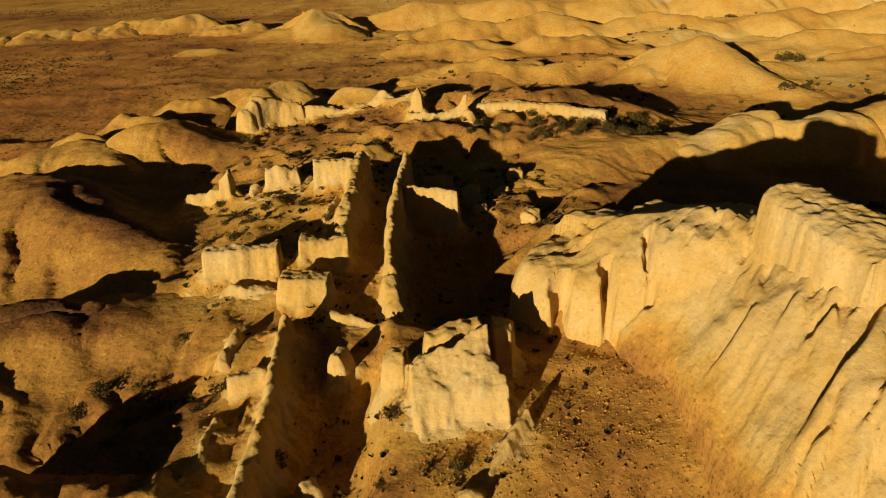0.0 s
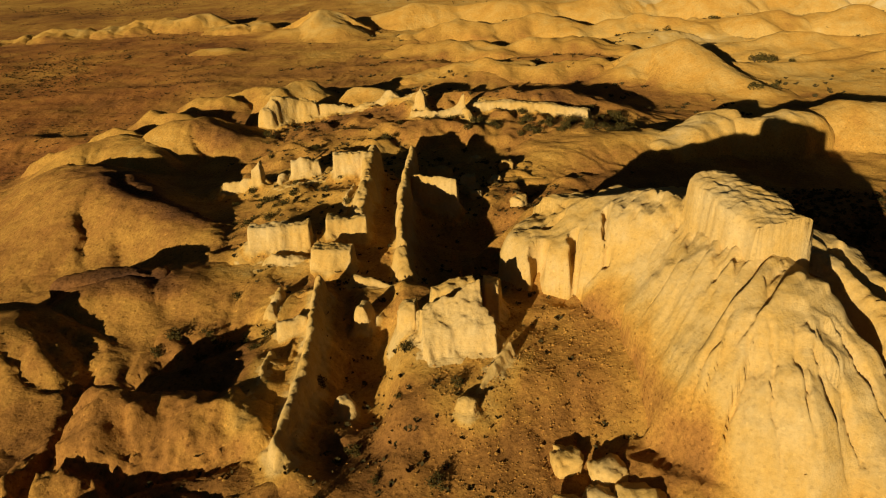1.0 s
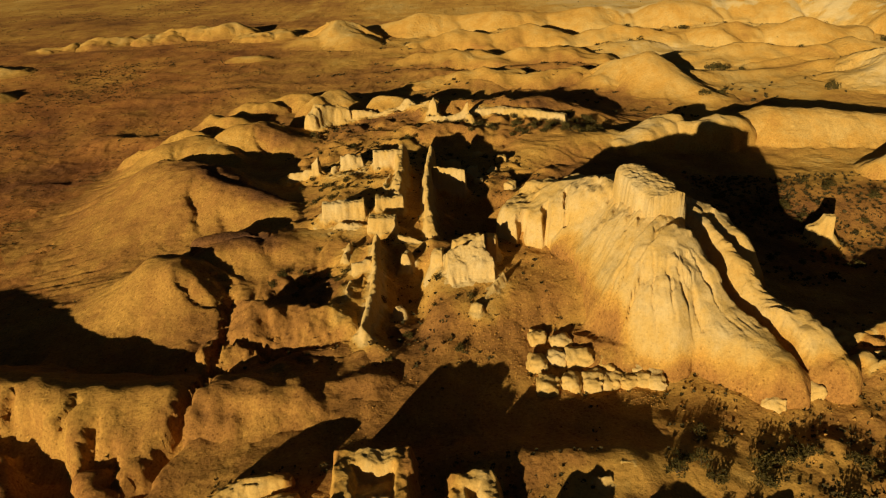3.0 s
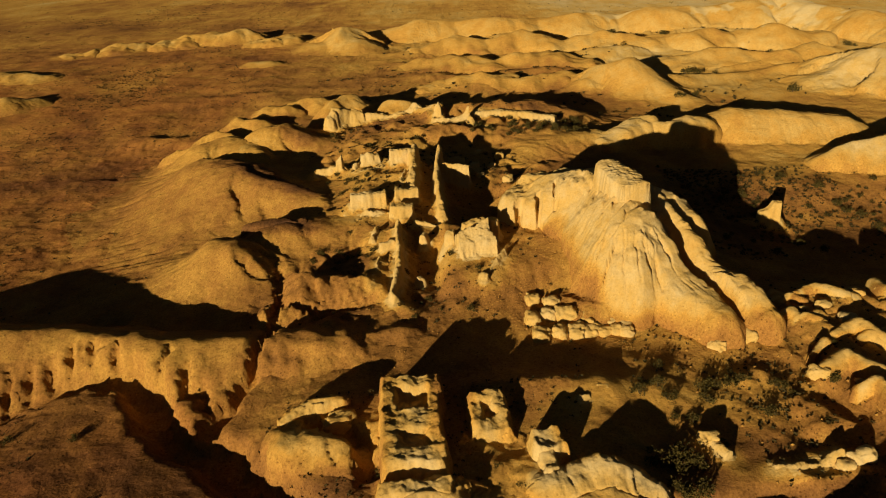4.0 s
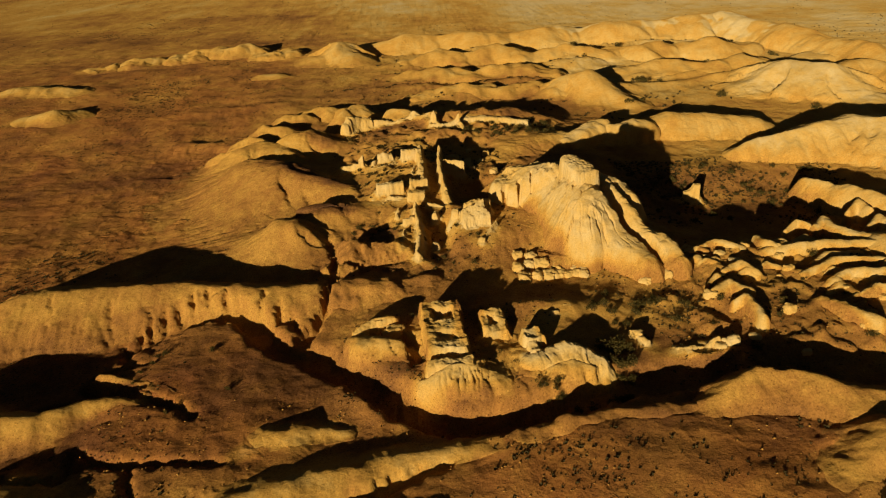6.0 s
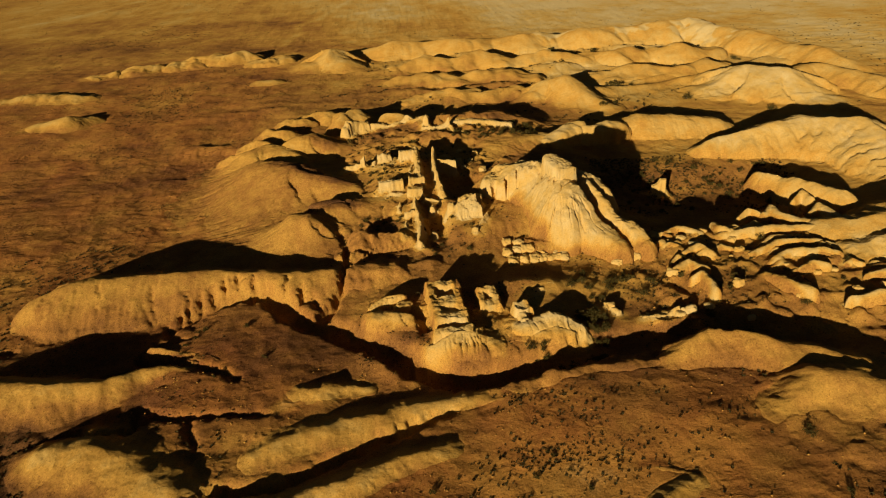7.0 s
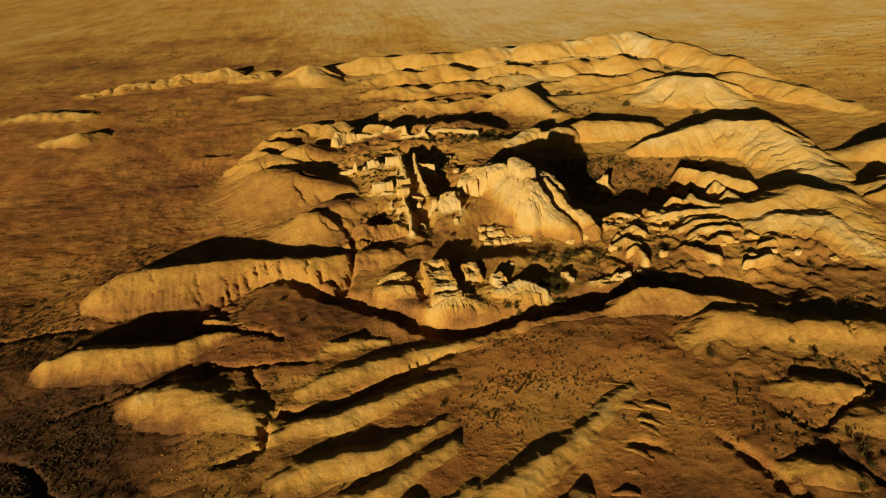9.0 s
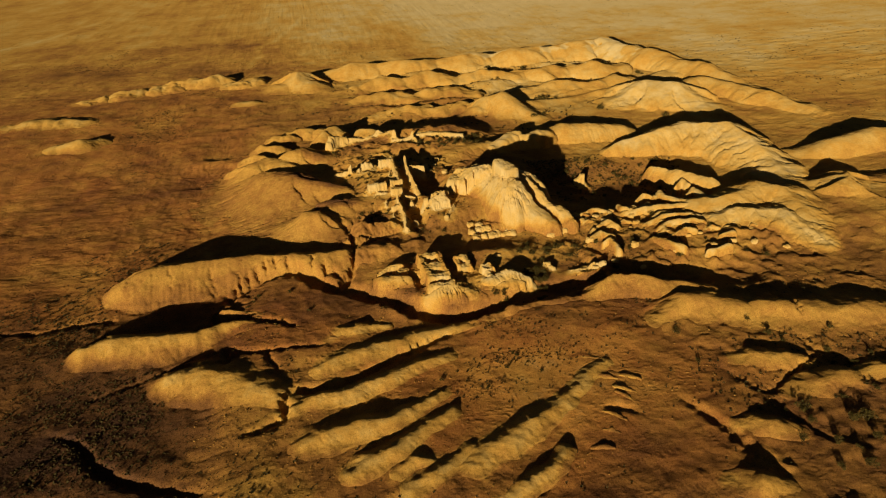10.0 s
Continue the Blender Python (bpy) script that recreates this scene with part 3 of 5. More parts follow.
def raise_wall(seed, name, label, category, pts, thick=1.0, batter=0.30, rough=0.38, ragged=0.55, group="", foot=None, mat=None, tilt=0.0, skirt=1.3, soil=0.80, res=0.0):
    """A weathered wall or block of earth along (x, y, top): square ends, fluted sides, ragged top, fallen earth at its foot."""
    half = thick / 2
    pad = half + skirt + 0.6
    gap = res or (0.10 if pts[0][1] < 75 else 0.15)
    X, Y, _, F = sheet(np.arange(min(p[0] for p in pts) - pad, max(p[0] for p in pts) + pad, gap), np.arange(min(p[1] for p in pts) - pad, max(p[1] for p in pts) + pad, gap), lambda x, y: x)
    r = rough * min(1.0, 0.45 + 0.3 * thick)
    wx = X + r * fbm(X, Y, 2.0, 3, seed) + 0.14 * r * fbm(X, Y, 0.7, 2, seed + 1)
    wy = Y + r * fbm(X, Y, 2.0, 3, seed + 2) + 0.14 * r * fbm(X, Y, 0.7, 2, seed + 3)
    _, top, s, side, d = along(wx, wy, [(x, y, z, 1.0) for x, y, z in pts])
    edge = d - half * (1 + 0.35 * fbm(s, 0 * s + seed, 3.4, 3, seed + 4))
    for (ax, ay, _), (bx, by, _) in ((pts[0], pts[1]), (pts[-1], pts[-2])):
        ln = math.hypot(bx - ax, by - ay)
        tx, ty = (bx - ax) / ln, (by - ay) / ln
        over = -((wx - ax) * tx + (wy - ay) * ty)
        turn = 0.45 * half
        flat = np.hypot(np.maximum(np.abs((wx - ax) * ty - (wy - ay) * tx) - half + turn, 0), np.maximum(over + turn, 0)) - turn
        edge = np.where((over > 0) & (np.hypot(wx - ax, wy - ay) < d + 0.01), flat, edge)
    notch = np.clip(fbm(s, 0 * s + seed, 3.2, 2, seed + 9) - 0.14, 0, 1)
    top = top + tilt * side * d + ragged * (0.6 * fbm(X, Y, 2.2, 4, seed + 5) - 1.7 * notch) + 0.14 * fbm(X, Y, 0.6, 3, seed + 6)
    ground_here = ground_z(X, Y)
    low = ground_here if foot is None else np.minimum(ground_here, 0) * 0 + foot
    tall = np.maximum(top - low, 0.3)
    lean = batter * (0.6 + 0.25 * tall)
    top = top - (0.36 * min(3.0, 1.5 + thick) if foot is None else 0.3) * step(-0.4 - 0.2 * thick, 0.15, edge) ** 2
    Z = top - (tall + 0.5) * step(-0.12, 1, edge / lean) ** 0.75
    heap = low + (0.24 + 0.22 * fbm(X, Y, 1.6, 3, seed + 7)) * tall * np.clip(1 - edge / skirt, 0, 1) ** 1.8 - 0.10
    if foot is None:
        Z = np.maximum(Z, np.where(edge < skirt, heap, -99))
    Z = np.where(edge > skirt * 0.9, np.minimum(Z, low - 0.25), Z)
    kind = np.clip(soil - 0.24 * step(lean * 0.7, lean + 0.4, edge), 0, 1)
    return tagged(trimmed(name, X, Y, Z, F, edge < skirt, mat or BRICK, kind), label, category, group)


# ---- ground ----
def spread(lo, hi, gap, mid_lo, mid_hi, mid_gap, far, growth=1.06):
    """Lines close together over the near land, wider over the middle distance, then ever wider to the horizon."""
    near = list(np.arange(lo, hi, gap))
    left, right = list(np.arange(lo - mid_gap, mid_lo, -mid_gap)), list(np.arange(near[-1] + mid_gap, mid_hi, mid_gap))
    g = mid_gap
    while left[-1] > -far:
        g *= growth
        left.append(left[-1] - g)
    g = mid_gap
    while right[-1] < far:
        g *= growth
        right.append(right[-1] + g)
    return np.array(left[::-1] + near + right)


RL = "long eroded earth ridge with smooth weathered flanks"
ML = "pale eroded earth mound rising from the desert plain"
# ---- ridges in front ----
LOAF, MESA, TENT, SLUMP = (1.7, 1.55), (0, 2.0), (1.25, 1.05), (1.7, 1.9)
ridge("ridge", RL, "ridge", [(-80.5, 16.4, .9, 6.6), (-76, 17.6, 2.0, 9.5), (-70, 18.3, 2.25, 10.5), (-64, 18.3, 2.17, 10), (-50, 17.8, 2.17, 6.5), (-36, 14.3, 2.17, 6), (-27.5, 13.8, 2.17, 5)], LOAF, soil=.54, rough=.45, warp=1.2)
ridge("ridge", RL, "ridge", [(-84, -10.8, -.1, 5.8), (-79, -9.8, 0.9, 7.6), (-69, -11.5, 0.63, 7), (-62, -11.2, 0.28, 4.5), (-57, -8.4, -0.21, 3), (-50, -7.7, -0.62, 2)], SLUMP, soil=.63)
ridge("ridge", RL, "ridge", [(-65, -25, -.5, 6), (-60, -25.2, 0.09, 8.5), (-53, -29.3, 0.09, 8), (-46.5, -34.2, -0.09, 5), (-43.5, -35.9, -0.44, 4)], SLUMP, soil=.63)
ridge("ridge", RL, "ridge", [(-36.2, -29.4, -.5, 3.2), (-34, -28, -0.3, 4.2), (-28, -26.2, -0.25, 4.6), (-21, -24.5, -0.4, 4.2), (-11, -22.2, -0.9, 3.0), (-3, -21.4, -1.25, 2.0)], SLUMP, soil=.66)
ridge("ridge", RL, "ridge", [(-43.5, -40.9, -1.37, 2.4), (-38, -39.1, -0.32, 3.2), (-31, -38.5, -0.2, 3.4), (-24.7, -36.3, -0.2, 3.3), (-16.5, -32.8, -0.49, 3), (-11, -31.3, -0.95, 2.4)], SLUMP, soil=.66)
ridge("ridge", RL, "ridge", [(-39.8, -50.9, -.6, 3.6), (-37, -49.5, -0.14, 5), (-31, -48.4, -0.09, 4.5), (-25, -48.1, -0.14, 3.4), (-19, -45.3, -0.61, 2.6), (-14, -42.3, -0.95, 2)], SLUMP, soil=.66)
ridge("ridge", RL, "ridge", [(-32.6, -59, -.7, 3.0), (-30, -57.4, -0.4, 3.6), (-25.3, -55.7, -0.26, 3.6), (-18.7, -51.1, -0.44, 3), (-14, -48.6, -0.72, 2.4)], SLUMP, soil=.66)
ridge("ridge", RL, "ridge", [(-25.4, -60.5, -1.13, 2), (-22, -58.1, -0.55, 2.2), (-19.6, -59, -0.9, 2)], SLUMP, soil=.63)
ridge("ridge", RL, "ridge", [(-13.2, -61.8, -.8, 3.4), (-11, -60, -0.45, 4), (-6.7, -58.1, -0.26, 4.2), (0.6, -53.9, -0.37, 3.6), (5.7, -51, -0.61, 3), (12.4, -45, -0.79, 2.5), (18, -41.3, -0.95, 2.2)], SLUMP, soil=.66)
ridge("ridge", RL, "ridge", [(-27, -66.5, -1.8, 2.6), (-21, -63.1, -0.61, 3), (-16.9, -60.8, -0.61, 2.6), (-13, -57.8, -1.02, 2)], SLUMP, soil=.66)
ridge("ridge", RL, "ridge", [(-10.5, -71, -1.6, 2.4), (-6, -68, -0.61, 2.8), (-0.5, -65.5, -0.72, 2.4), (2, -62.1, -0.95, 2)], SLUMP, soil=.66)
ridge("ridge", RL, "ridge", [(-34, -20, -1.2, 1.8), (-31.2, -18, -.45, 2.6), (-28, -17.3, -.25, 2.6), (-24.6, -17.0, -.6, 2.0), (-21, -17.4, -1.3, 1.2)], LOAF, soil=.64, warp=1.0, res=.2, rough=.5)
ridge("ridge", RL, "ridge", [(-59, -0.9, -1.13, 0.8), (-55, -2, -0.84, 1), (-47, -6.3, -0.95, 0.9), (-42.5, -10.3, -1.13, 0.6)], LOAF, soil=.45, warp=.4, res=.2)
# low broken ledges on the brown flat
for lx, ly, mx, my in ((17.3, -44.5, 22, -48.1), (13.4, -45.1, 17.8, -46.4), (16.5, -48.7, 19.6, -51), (16.3, -50.5, 18, -53.4), (11.9, -54.8, 14.5, -57.9), (10.2, -58.9, 11.9, -60.5), (6.9, -62.5, 10, -63.8), (12.4, -38.1, 19, -40.6)):
    ridge("ledge", "low thin ledge of hard earth on the brown flat", "ledge", [(lx, ly, -1.35, .5), ((lx + mx) / 2, (ly + my) / 2 + .4, -1.2, .8), (mx, my, -1.4, .4)], (2, 1.1), soil=.42, warp=.7, res=.14, rough=.3, rill=.05, group="ledges on the brown flat")
ridge("mound", ML, "mound", [(23.4, -18.6, 0, 2.6), (27, -16.6, 1.6, 4.6), (31.4, -15.6, 2.1, 5.4), (34.8, -16, 1.8, 5.4), (41, -19, 1.0, 6), (49, -23, .2, 5)], TENT, soil=.50, rough=.5)
ridge("ledge", "low thin ledge of hard earth beside the dry moat", "ledge", [(-1, -20.9, -.8, 1.4), (4, -20.2, .0, 1.8), (8, -19.6, -.1, 1.6), (11, -19.0, -.5, 1.6), (15, -18.8, -.2, 1.7), (19.5, -18.3, -.2, 1.8), (22, -18.0, -.8, 1.4)], (2.2, 1.2), soil=.40, rough=.9, warp=1.4)
ridge("mound", ML, "mound", [(35.4, -30, -.6, 4.5), (41.2, -27.2, 1.2, 7.6), (47, -27.8, 1.2, 8.6), (52, -31.6, .5, 7.6)], (0, 2.1), soil=.56, rough=.5)
ridge("mound", ML, "mound", [(53, -32.6, .3, 6), (60, -34, .7, 9), (70, -38, .7, 10), (80, -39, .3, 9)], (0, 2.1), soil=.54, rough=.7, warp=1.5)
ridge("mound", ML, "mound", [(42.3, -46.3, -1.2, 3), (45.6, -47.3, -.4, 4.2), (50.4, -49, -.4, 4), (54, -51, -.8, 2.5)], soil=.56)
ridge("mound", ML, "mound", [(32.4, -64, -1.5, 2.5), (35.5, -64.3, -.6, 3.6), (38, -65.6, -.6, 3.4), (40.5, -67.4, -1.2, 2.5)], soil=.56)
ridge("mound", ML, "mound", [(24.5, -75, -1.5, 3), (28, -76.4, .3, 4), (31, -77.5, -.8, 3)], soil=.6)
ridge("mound", ML, "mound", [(46.5, -58.2, -1.5, 3), (51.9, -57.4, -.3, 4.6), (57.2, -56.8, -.3, 4.4)], soil=.56)
ridge("mound", ML, "mound", [(61, -56.4, -1.2, 2.5), (65.5, -57, -.1, 3.6), (72, -59, -.5, 3.4)], soil=.60)
ridge("mound", ML, "mound", [(-24, 13.5, 2.6, 4.5), (-18, 14.5, 2.4, 6), (-12, 15.5, 1.4, 5)], soil=.40, rough=.9, warp=1.4, rill=.3)
# ---- small ruin platform ----
ridge("ruin_platform", "rounded earth platform carrying roofless mudbrick room walls", "platform", [(-12, -2, 1.3, 5), (-8, -3.5, 1.7, 6.8), (-3, -5, 1.4, 7), (3, -6.5, .9, 5.2), (8, -8.2, .5, 3.6)], (2.2, 1.3), soil=.52, rough=1.1, warp=1.5, rill=.5, period=1.6, res=.2)
ridge("mound", "steep pale earth lump at the corner of the ruin platform", "mound", [(-19.0, -1.6, 2.2, 3.9), (-16.6, -3.0, 2.4, 4.3), (-14.4, -3.8, 2.0, 3.2)], (2.6, 1.1), soil=.72, res=.2, warp=1.3, rough=.7, rill=.4, period=1.5)
ridge("mound", "fluted pale earth bastion below the ruin platform", "mound", [(-10.0, -10.8, 2.0, 3.0), (-7, -10.6, 2.5, 3.8), (-4.4, -10.8, 2.5, 4.0), (-2.4, -11.4, 1.5, 3.0)], (1.8, 1.1), rill=.75, period=.8, soil=.72, res=.16, warp=1.0, rough=.6)
ridge("mound", "steep pale earth lump at the corner of the ruin platform", "mound", [(2.6, -9.0, .9, 2.2), (8, -9.8, 1.1, 2.6), (12, -10.8, .5, 2)], (2, 1.2), soil=.66, res=.2, warp=1.3, rough=.7, rill=.35, period=1.5)
RB = "solid weathered mudbrick block with sunken roofless rooms"
BLOCKS = [  # middle, half sizes, turn, top at the north and south end, sunken rooms (place, half sizes, depth)
    (-8.3, -2.0, 2.7, 5.5, 3, 3.9, 3.1, ((.1, 2.5, 1.45, 1.5, 1.4), (.2, -2.8, 1.3, 1.0, .6))),
    (-1.1, -.8, 1.6, 2.3, 8, 3.2, 2.2, ((-.1, .3, .6, .9, 1.1),)),
    (-8.0, -9.8, 3.0, .7, 3, 2.6, 2.4, ()),
    (3.8, -5.0, 1.2, 1.0, 8, 3.0, 2.6, ()),
    (3.5, -6.9, .6, 1.2, 6, 2.4, 1.9, ())]
ridge("room_block", RB, "ruined wall", [(3.0, -8.7, 1.5, 1.6), (5, -8.2, 2.1, 1.9), (7.6, -7.8, 2.5, 2.0), (10.6, -8.4, 2.1, 1.8), (12.3, -9.6, 1.2, 1.3), (13.3, -10.4, .2, .9)], (3.4, 1), 1.35, .35, 1.3, .6, .12, .6, BRICK, "ruin blocks on the small platform", .82)
ridge("room_block", RB, "ruined wall", [(-20.8, .6, 2.0, .7), (-18.2, 2.2, 2.4, .75), (-15.2, 2.7, 2.4, .65)], (7, 1), 1, .2, 1.4, .4, .12, .4, BRICK, "ruin blocks on the small platform", .74)
for bx, by, ba, bb, *_ in BLOCKS:
    SOILS.append(([(bx, by - bb, 0, ba + .6), (bx, by + bb, 0, ba + .6)], .8, 1.0))


def room_blocks():
    for n, (cx, cy, a, b, turn, zn, zs, rooms) in enumerate(BLOCKS):
        r = max(a, b) + 1.7
        xs = np.arange(-r, r, 0.1)
        X, Y, _, F = sheet(cx + xs, cy + xs, lambda x, y: x)
        c, d = math.cos(radians(turn)), math.sin(radians(turn))
        wx = X - cx + 0.45 * fbm(X, Y, 2.2, 4, 700 + n)
        wy = Y - cy + 0.45 * fbm(X, Y, 2.2, 4, 720 + n)
        p, q = c * wx + d * wy, -d * wx + c * wy
        edge = np.maximum(np.abs(p) - a, np.abs(q) - b)
        top = zn + (zs - zn) * (0.5 - q / (2 * b)) + 0.45 * fbm(X, Y, 2.0, 4, 740 + n)
        for rx, ry, ra, rb, deep in rooms:
            e = np.maximum(np.abs(p - rx) - ra, np.abs(q - ry) - rb)
            top = top - deep * step(0.15, -0.35, e)
        low = ground_z(X, Y)
        Z = top - (top - low + 0.5) * step(-0.05, 0.75, edge) ** 0.75
        tagged(trimmed("room_block", X, Y, Z, F, (edge < 0.95), BRICK), RB, "ruined wall", "ruin blocks on the small platform")


# ---- west mounds ----
ridge("mound", ML, "mound", [(-45, 72, 4.2, 18), (-38.5, 65.3, 5.2, 18), (-33, 60, 4.4, 12), (-24, 54, 3.2, 8)], (0, 2.9), 1.7, soil=.48, rough=.35)
ridge("mound", ML, "mound", [(-30, 41, 4, 12), (-24.5, 42, 4, 9.5), (-17, 41, 3.2, 6.5)], MESA, soil=.46, rough=.5)
ridge("mound", ML, "mound", [(-35, 35.4, 4.4, 15), (-33, 34.6, 4.9, 12.5), (-30.5, 33, 3.8, 7.5)], (0, 2.6), soil=.50, rough=.4)
ridge("mound", ML, "mound", [(-51, 86.5, 2.4, 16), (-47.5, 87.5, 3, 15), (-41, 81.5, 3, 10)], MESA, soil=.6, rough=.5)
ridge("mound", ML, "mound", [(-39, 89, 4.8, 14), (-36, 89.5, 5, 13), (-31.5, 86, 3.6, 8)], MESA, soil=.6, rough=.5)
ridge("mound", ML, "mound", [(-24, 20.5, 2.2, 4), (-22, 25.5, 3.7, 4.8), (-15.3, 24.4, 3.2, 4)], (2.4, 1.4), soil=.44, rough=1.7, warp=1.8, rill=.6, period=1.7, res=.2)
CR = "flat terrace of dark hard crust on the mound"
ridge("terrace", CR, "terrace", [(-33.0, 41.6, 4.2, 1.5), (-29.5, 42.4, 4.5, 2.0), (-25.5, 42.6, 4.3, 1.6)], (6, 1.0), soil=.30, rough=.25, rill=.15, res=.2, group="crust terraces")
# ---- east ----
ridge("ridge", "narrow spur of fallen earth running down from the crag", "ridge", [(8.6, 55.6, 3.2, 2.2), (5.8, 53.2, 2.6, 1.4), (3, 50.4, 1.5, 1.1), (.6, 48.4, .4, .8)], (1.3, 1), soil=.5, rough=.3, warp=.6, res=.15)
ridge("ridge", RL, "ridge", [(8.5, 70.5, 1.8, 5), (13, 75, 2.9, 7), (20, 79, 3.2, 7.5), (26, 81, 3, 6)], (0, 1.2), rough=.3, soil=.60)
ridge("ridge", RL, "ridge", [(27.6, 77, 2.8, 3.6), (32, 81, 3.9, 4.6), (37, 84.5, 4.2, 5)], (3, 1.2), rough=.7, soil=.78, warp=1.3)
ridge("ridge", RL, "ridge", [(39.5, 83, 3.4, 4.4), (45, 82.6, 4.4, 5), (49, 85, 3.6, 4.6)], (3, 1.2), rough=.7, soil=.78, warp=1.3)
ridge("mound", ML, "mound", [(50, 88, 2.8, 6), (56, 89, 3.6, 9), (66, 88, 3.2, 10), (76, 85, 2.2, 9)], (0, 1.3), rough=.5, soil=.66)
ridge("ridge", RL, "ridge", [(70, 47, .6, 2.5), (73, 41, 1.6, 3.4), (76, 34.5, 2.8, 4), (80, 28, 2.6, 4)], (2.2, 1.2), rough=.9, rill=.3, period=2.6, soil=.75)
ridge("mound", ML, "mound", [(35.5, 129, 2, 9), (39.6, 132, 4.4, 13), (45.5, 129.7, 6.4, 14), (50, 121, 3, 11), (54, 114, .6, 8)], MESA, res=.4, rough=.3)
ridge("mound", ML, "mound", [(94, 121, 2, 12), (104, 124, 7, 19), (115, 116, 7.3, 19), (120, 104, 1, 12)], TENT, res=.5, rough=.8, warp=2, rill=.9, period=5, soil=.8)
ridge("mound", ML, "mound", [(118, 125, 3, 9), (134, 131, 4, 10), (147, 105, 3, 9), (157, 86, -.5, 7)], res=.5, rough=.7, warp=2.5, rill=.4, period=5)
ridge("mound", ML, "mound", [(67, 69, 1.6, 4.5), (78, 67.5, 4.6, 8.5), (93, 69, 6.5, 13), (104, 60, 7, 17), (106, 40, 3.5, 13), (102, 27, .5, 9)], TENT, res=.4, rough=1.5, warp=2.4, rill=1.0, period=4, soil=.80)
ridge("mound", ML, "mound", [(69, 17.5, 2.2, 6), (74, 13.8, 3.2, 8), (88.6, 18.9, 4.2, 12), (93, 13.4, 4, 11), (90, -4, .6, 7)], TENT, res=.35, rough=.8, warp=1.6, rill=.4, period=4)
ridge("mound", ML, "mound", [(69, 7.6, 1.6, 5), (75.5, 7.6, 2.9, 7), (84.6, 3.3, 2.9, 8), (88, -9, .2, 6)], TENT, soil=.78, res=.3, rough=.8, warp=1.5, rill=.5, period=4)
ridge("mound", ML, "mound", [(107, 22, .5, 7), (115, 18, 4, 12), (122, 13, -.5, 7)], TENT, res=.4, rough=.8, warp=2, rill=.5, period=5)
ridge("mound", ML, "mound", [(122, 47.5, 0, 6), (134, 46, 3, 8), (151, 49, 4, 9), (168, 50, 1, 7)], res=.6)
def rib(width, high, *line):
    """A low rib of hard pale earth that the rain has left standing."""
    n = len(line) - 1
    pts = [(x, y, high - 0.15 - (0.7 if k == 0 else 0.25 if k == n else 0), width * (0.42 if k == 0 else 0.6)) for k, (x, y) in enumerate(line)]
    ridge("earth_rib", "pale rounded rib of hard earth on the slope", "earth rib", pts, (3.2, 1.0), 1.0, .15, 1.3, .5, .15, .5, BRICK, "earth ribs", .78)


rib(1.7, 1.9, (38, 20.4), (40.7, 21.2), (43.1, 19.1))
rib(1.2, 1.4, (39.7, 16.4), (41.7, 17.5))
rib(1.3, 1.4, (33.2, 15.9), (35.6, 17), (36.3, 15.3))
rib(1.7, 1.9, (38, 11.4), (41.2, 12.9), (42.7, 10))
rib(1.3, 1.4, (34.3, 8.6), (36.4, 10.5))
rib(2.2, 1.9, (33.6, 5.5), (37.1, 7.2), (38.9, 4.7))
rib(1.9, 1.9, (35.6, 2.3), (37.8, 2.6), (37.7, -3.2))
rib(1.2, 1.4, (34.1, 19.8), (35.7, 20.3))
rib(1.9, 1.9, (54.9, 24.4), (58.2, 26.9), (59.4, 25.2))
rib(2.5, 1.9, (59.9, 23.9), (63, 26.8), (62.7, 22.8), (67.4, 18.5))
rib(1.9, 1.9, (48.7, 22.8), (48.2, 19.7), (49.9, 18))
rib(1.4, 1.4, (49.2, 20), (52.2, 20.7), (53.1, 18.4))
rib(1.4, 1.4, (54.1, 19.8), (56.8, 21.7), (58, 20.1))
rib(2.3, 1.9, (47.1, 17.3), (53.9, 17.2), (58.8, 17.8), (66.2, 16.6))
rib(1.4, 1.4, (52.8, 11.6), (56.4, 14.4), (60.4, 14.3))
rib(1.7, 1.9, (49.6, 8.7), (56.2, 11.9), (60.9, 11.2), (64.4, 11.5))
rib(1.9, 1.9, (51.8, 5.5), (56.7, 7.8), (62.8, 7), (64.3, 5.6))
rib(1.2, 1.4, (51, 3.7), (53.2, 4.8))
rib(1.2, 1.4, (52.3, 0.9), (54.5, 1.9))
rib(1.9, 1.9, (55.6, 1.5), (58.3, 3), (60.1, 1.8))
rib(1, 1.4, (52.4, -1.4), (54.2, -0.5))
rib(2.6, 1.9, (49.1, 1.5), (50.8, -2.9), (53, -6))
rib(2.3, 1.9, (70.3, 30.8), (73.5, 33.3), (73.6, 29.5))
rib(2.6, 1.9, (69.9, 23.9), (73, 25.9), (72.9, 17.9), (72.8, 13.7))
rib(1.9, 1.9, (70.9, 11.5), (70.9, 8.5))
rib(2.3, 1.9, (74.3, 11.1), (76.3, 9.4))
rib(1.9, 1.9, (65.1, -1.9), (68.4, -2.1))
rib(2, 1.9, (58.3, -8.5), (64.3, -8.1))
for k in range(22):
    x, y = 34 + 1.9 * k + random.uniform(-2, 2), 19 - .62 * k + random.uniform(-7, 5)
    ln = random.uniform(.8, 1.8)
    rib(random.uniform(.9, 1.5), random.uniform(.9, 1.4), (x - ln, y - .4), (x, y + .3), (x + ln, y - random.uniform(.2, 1.0)))
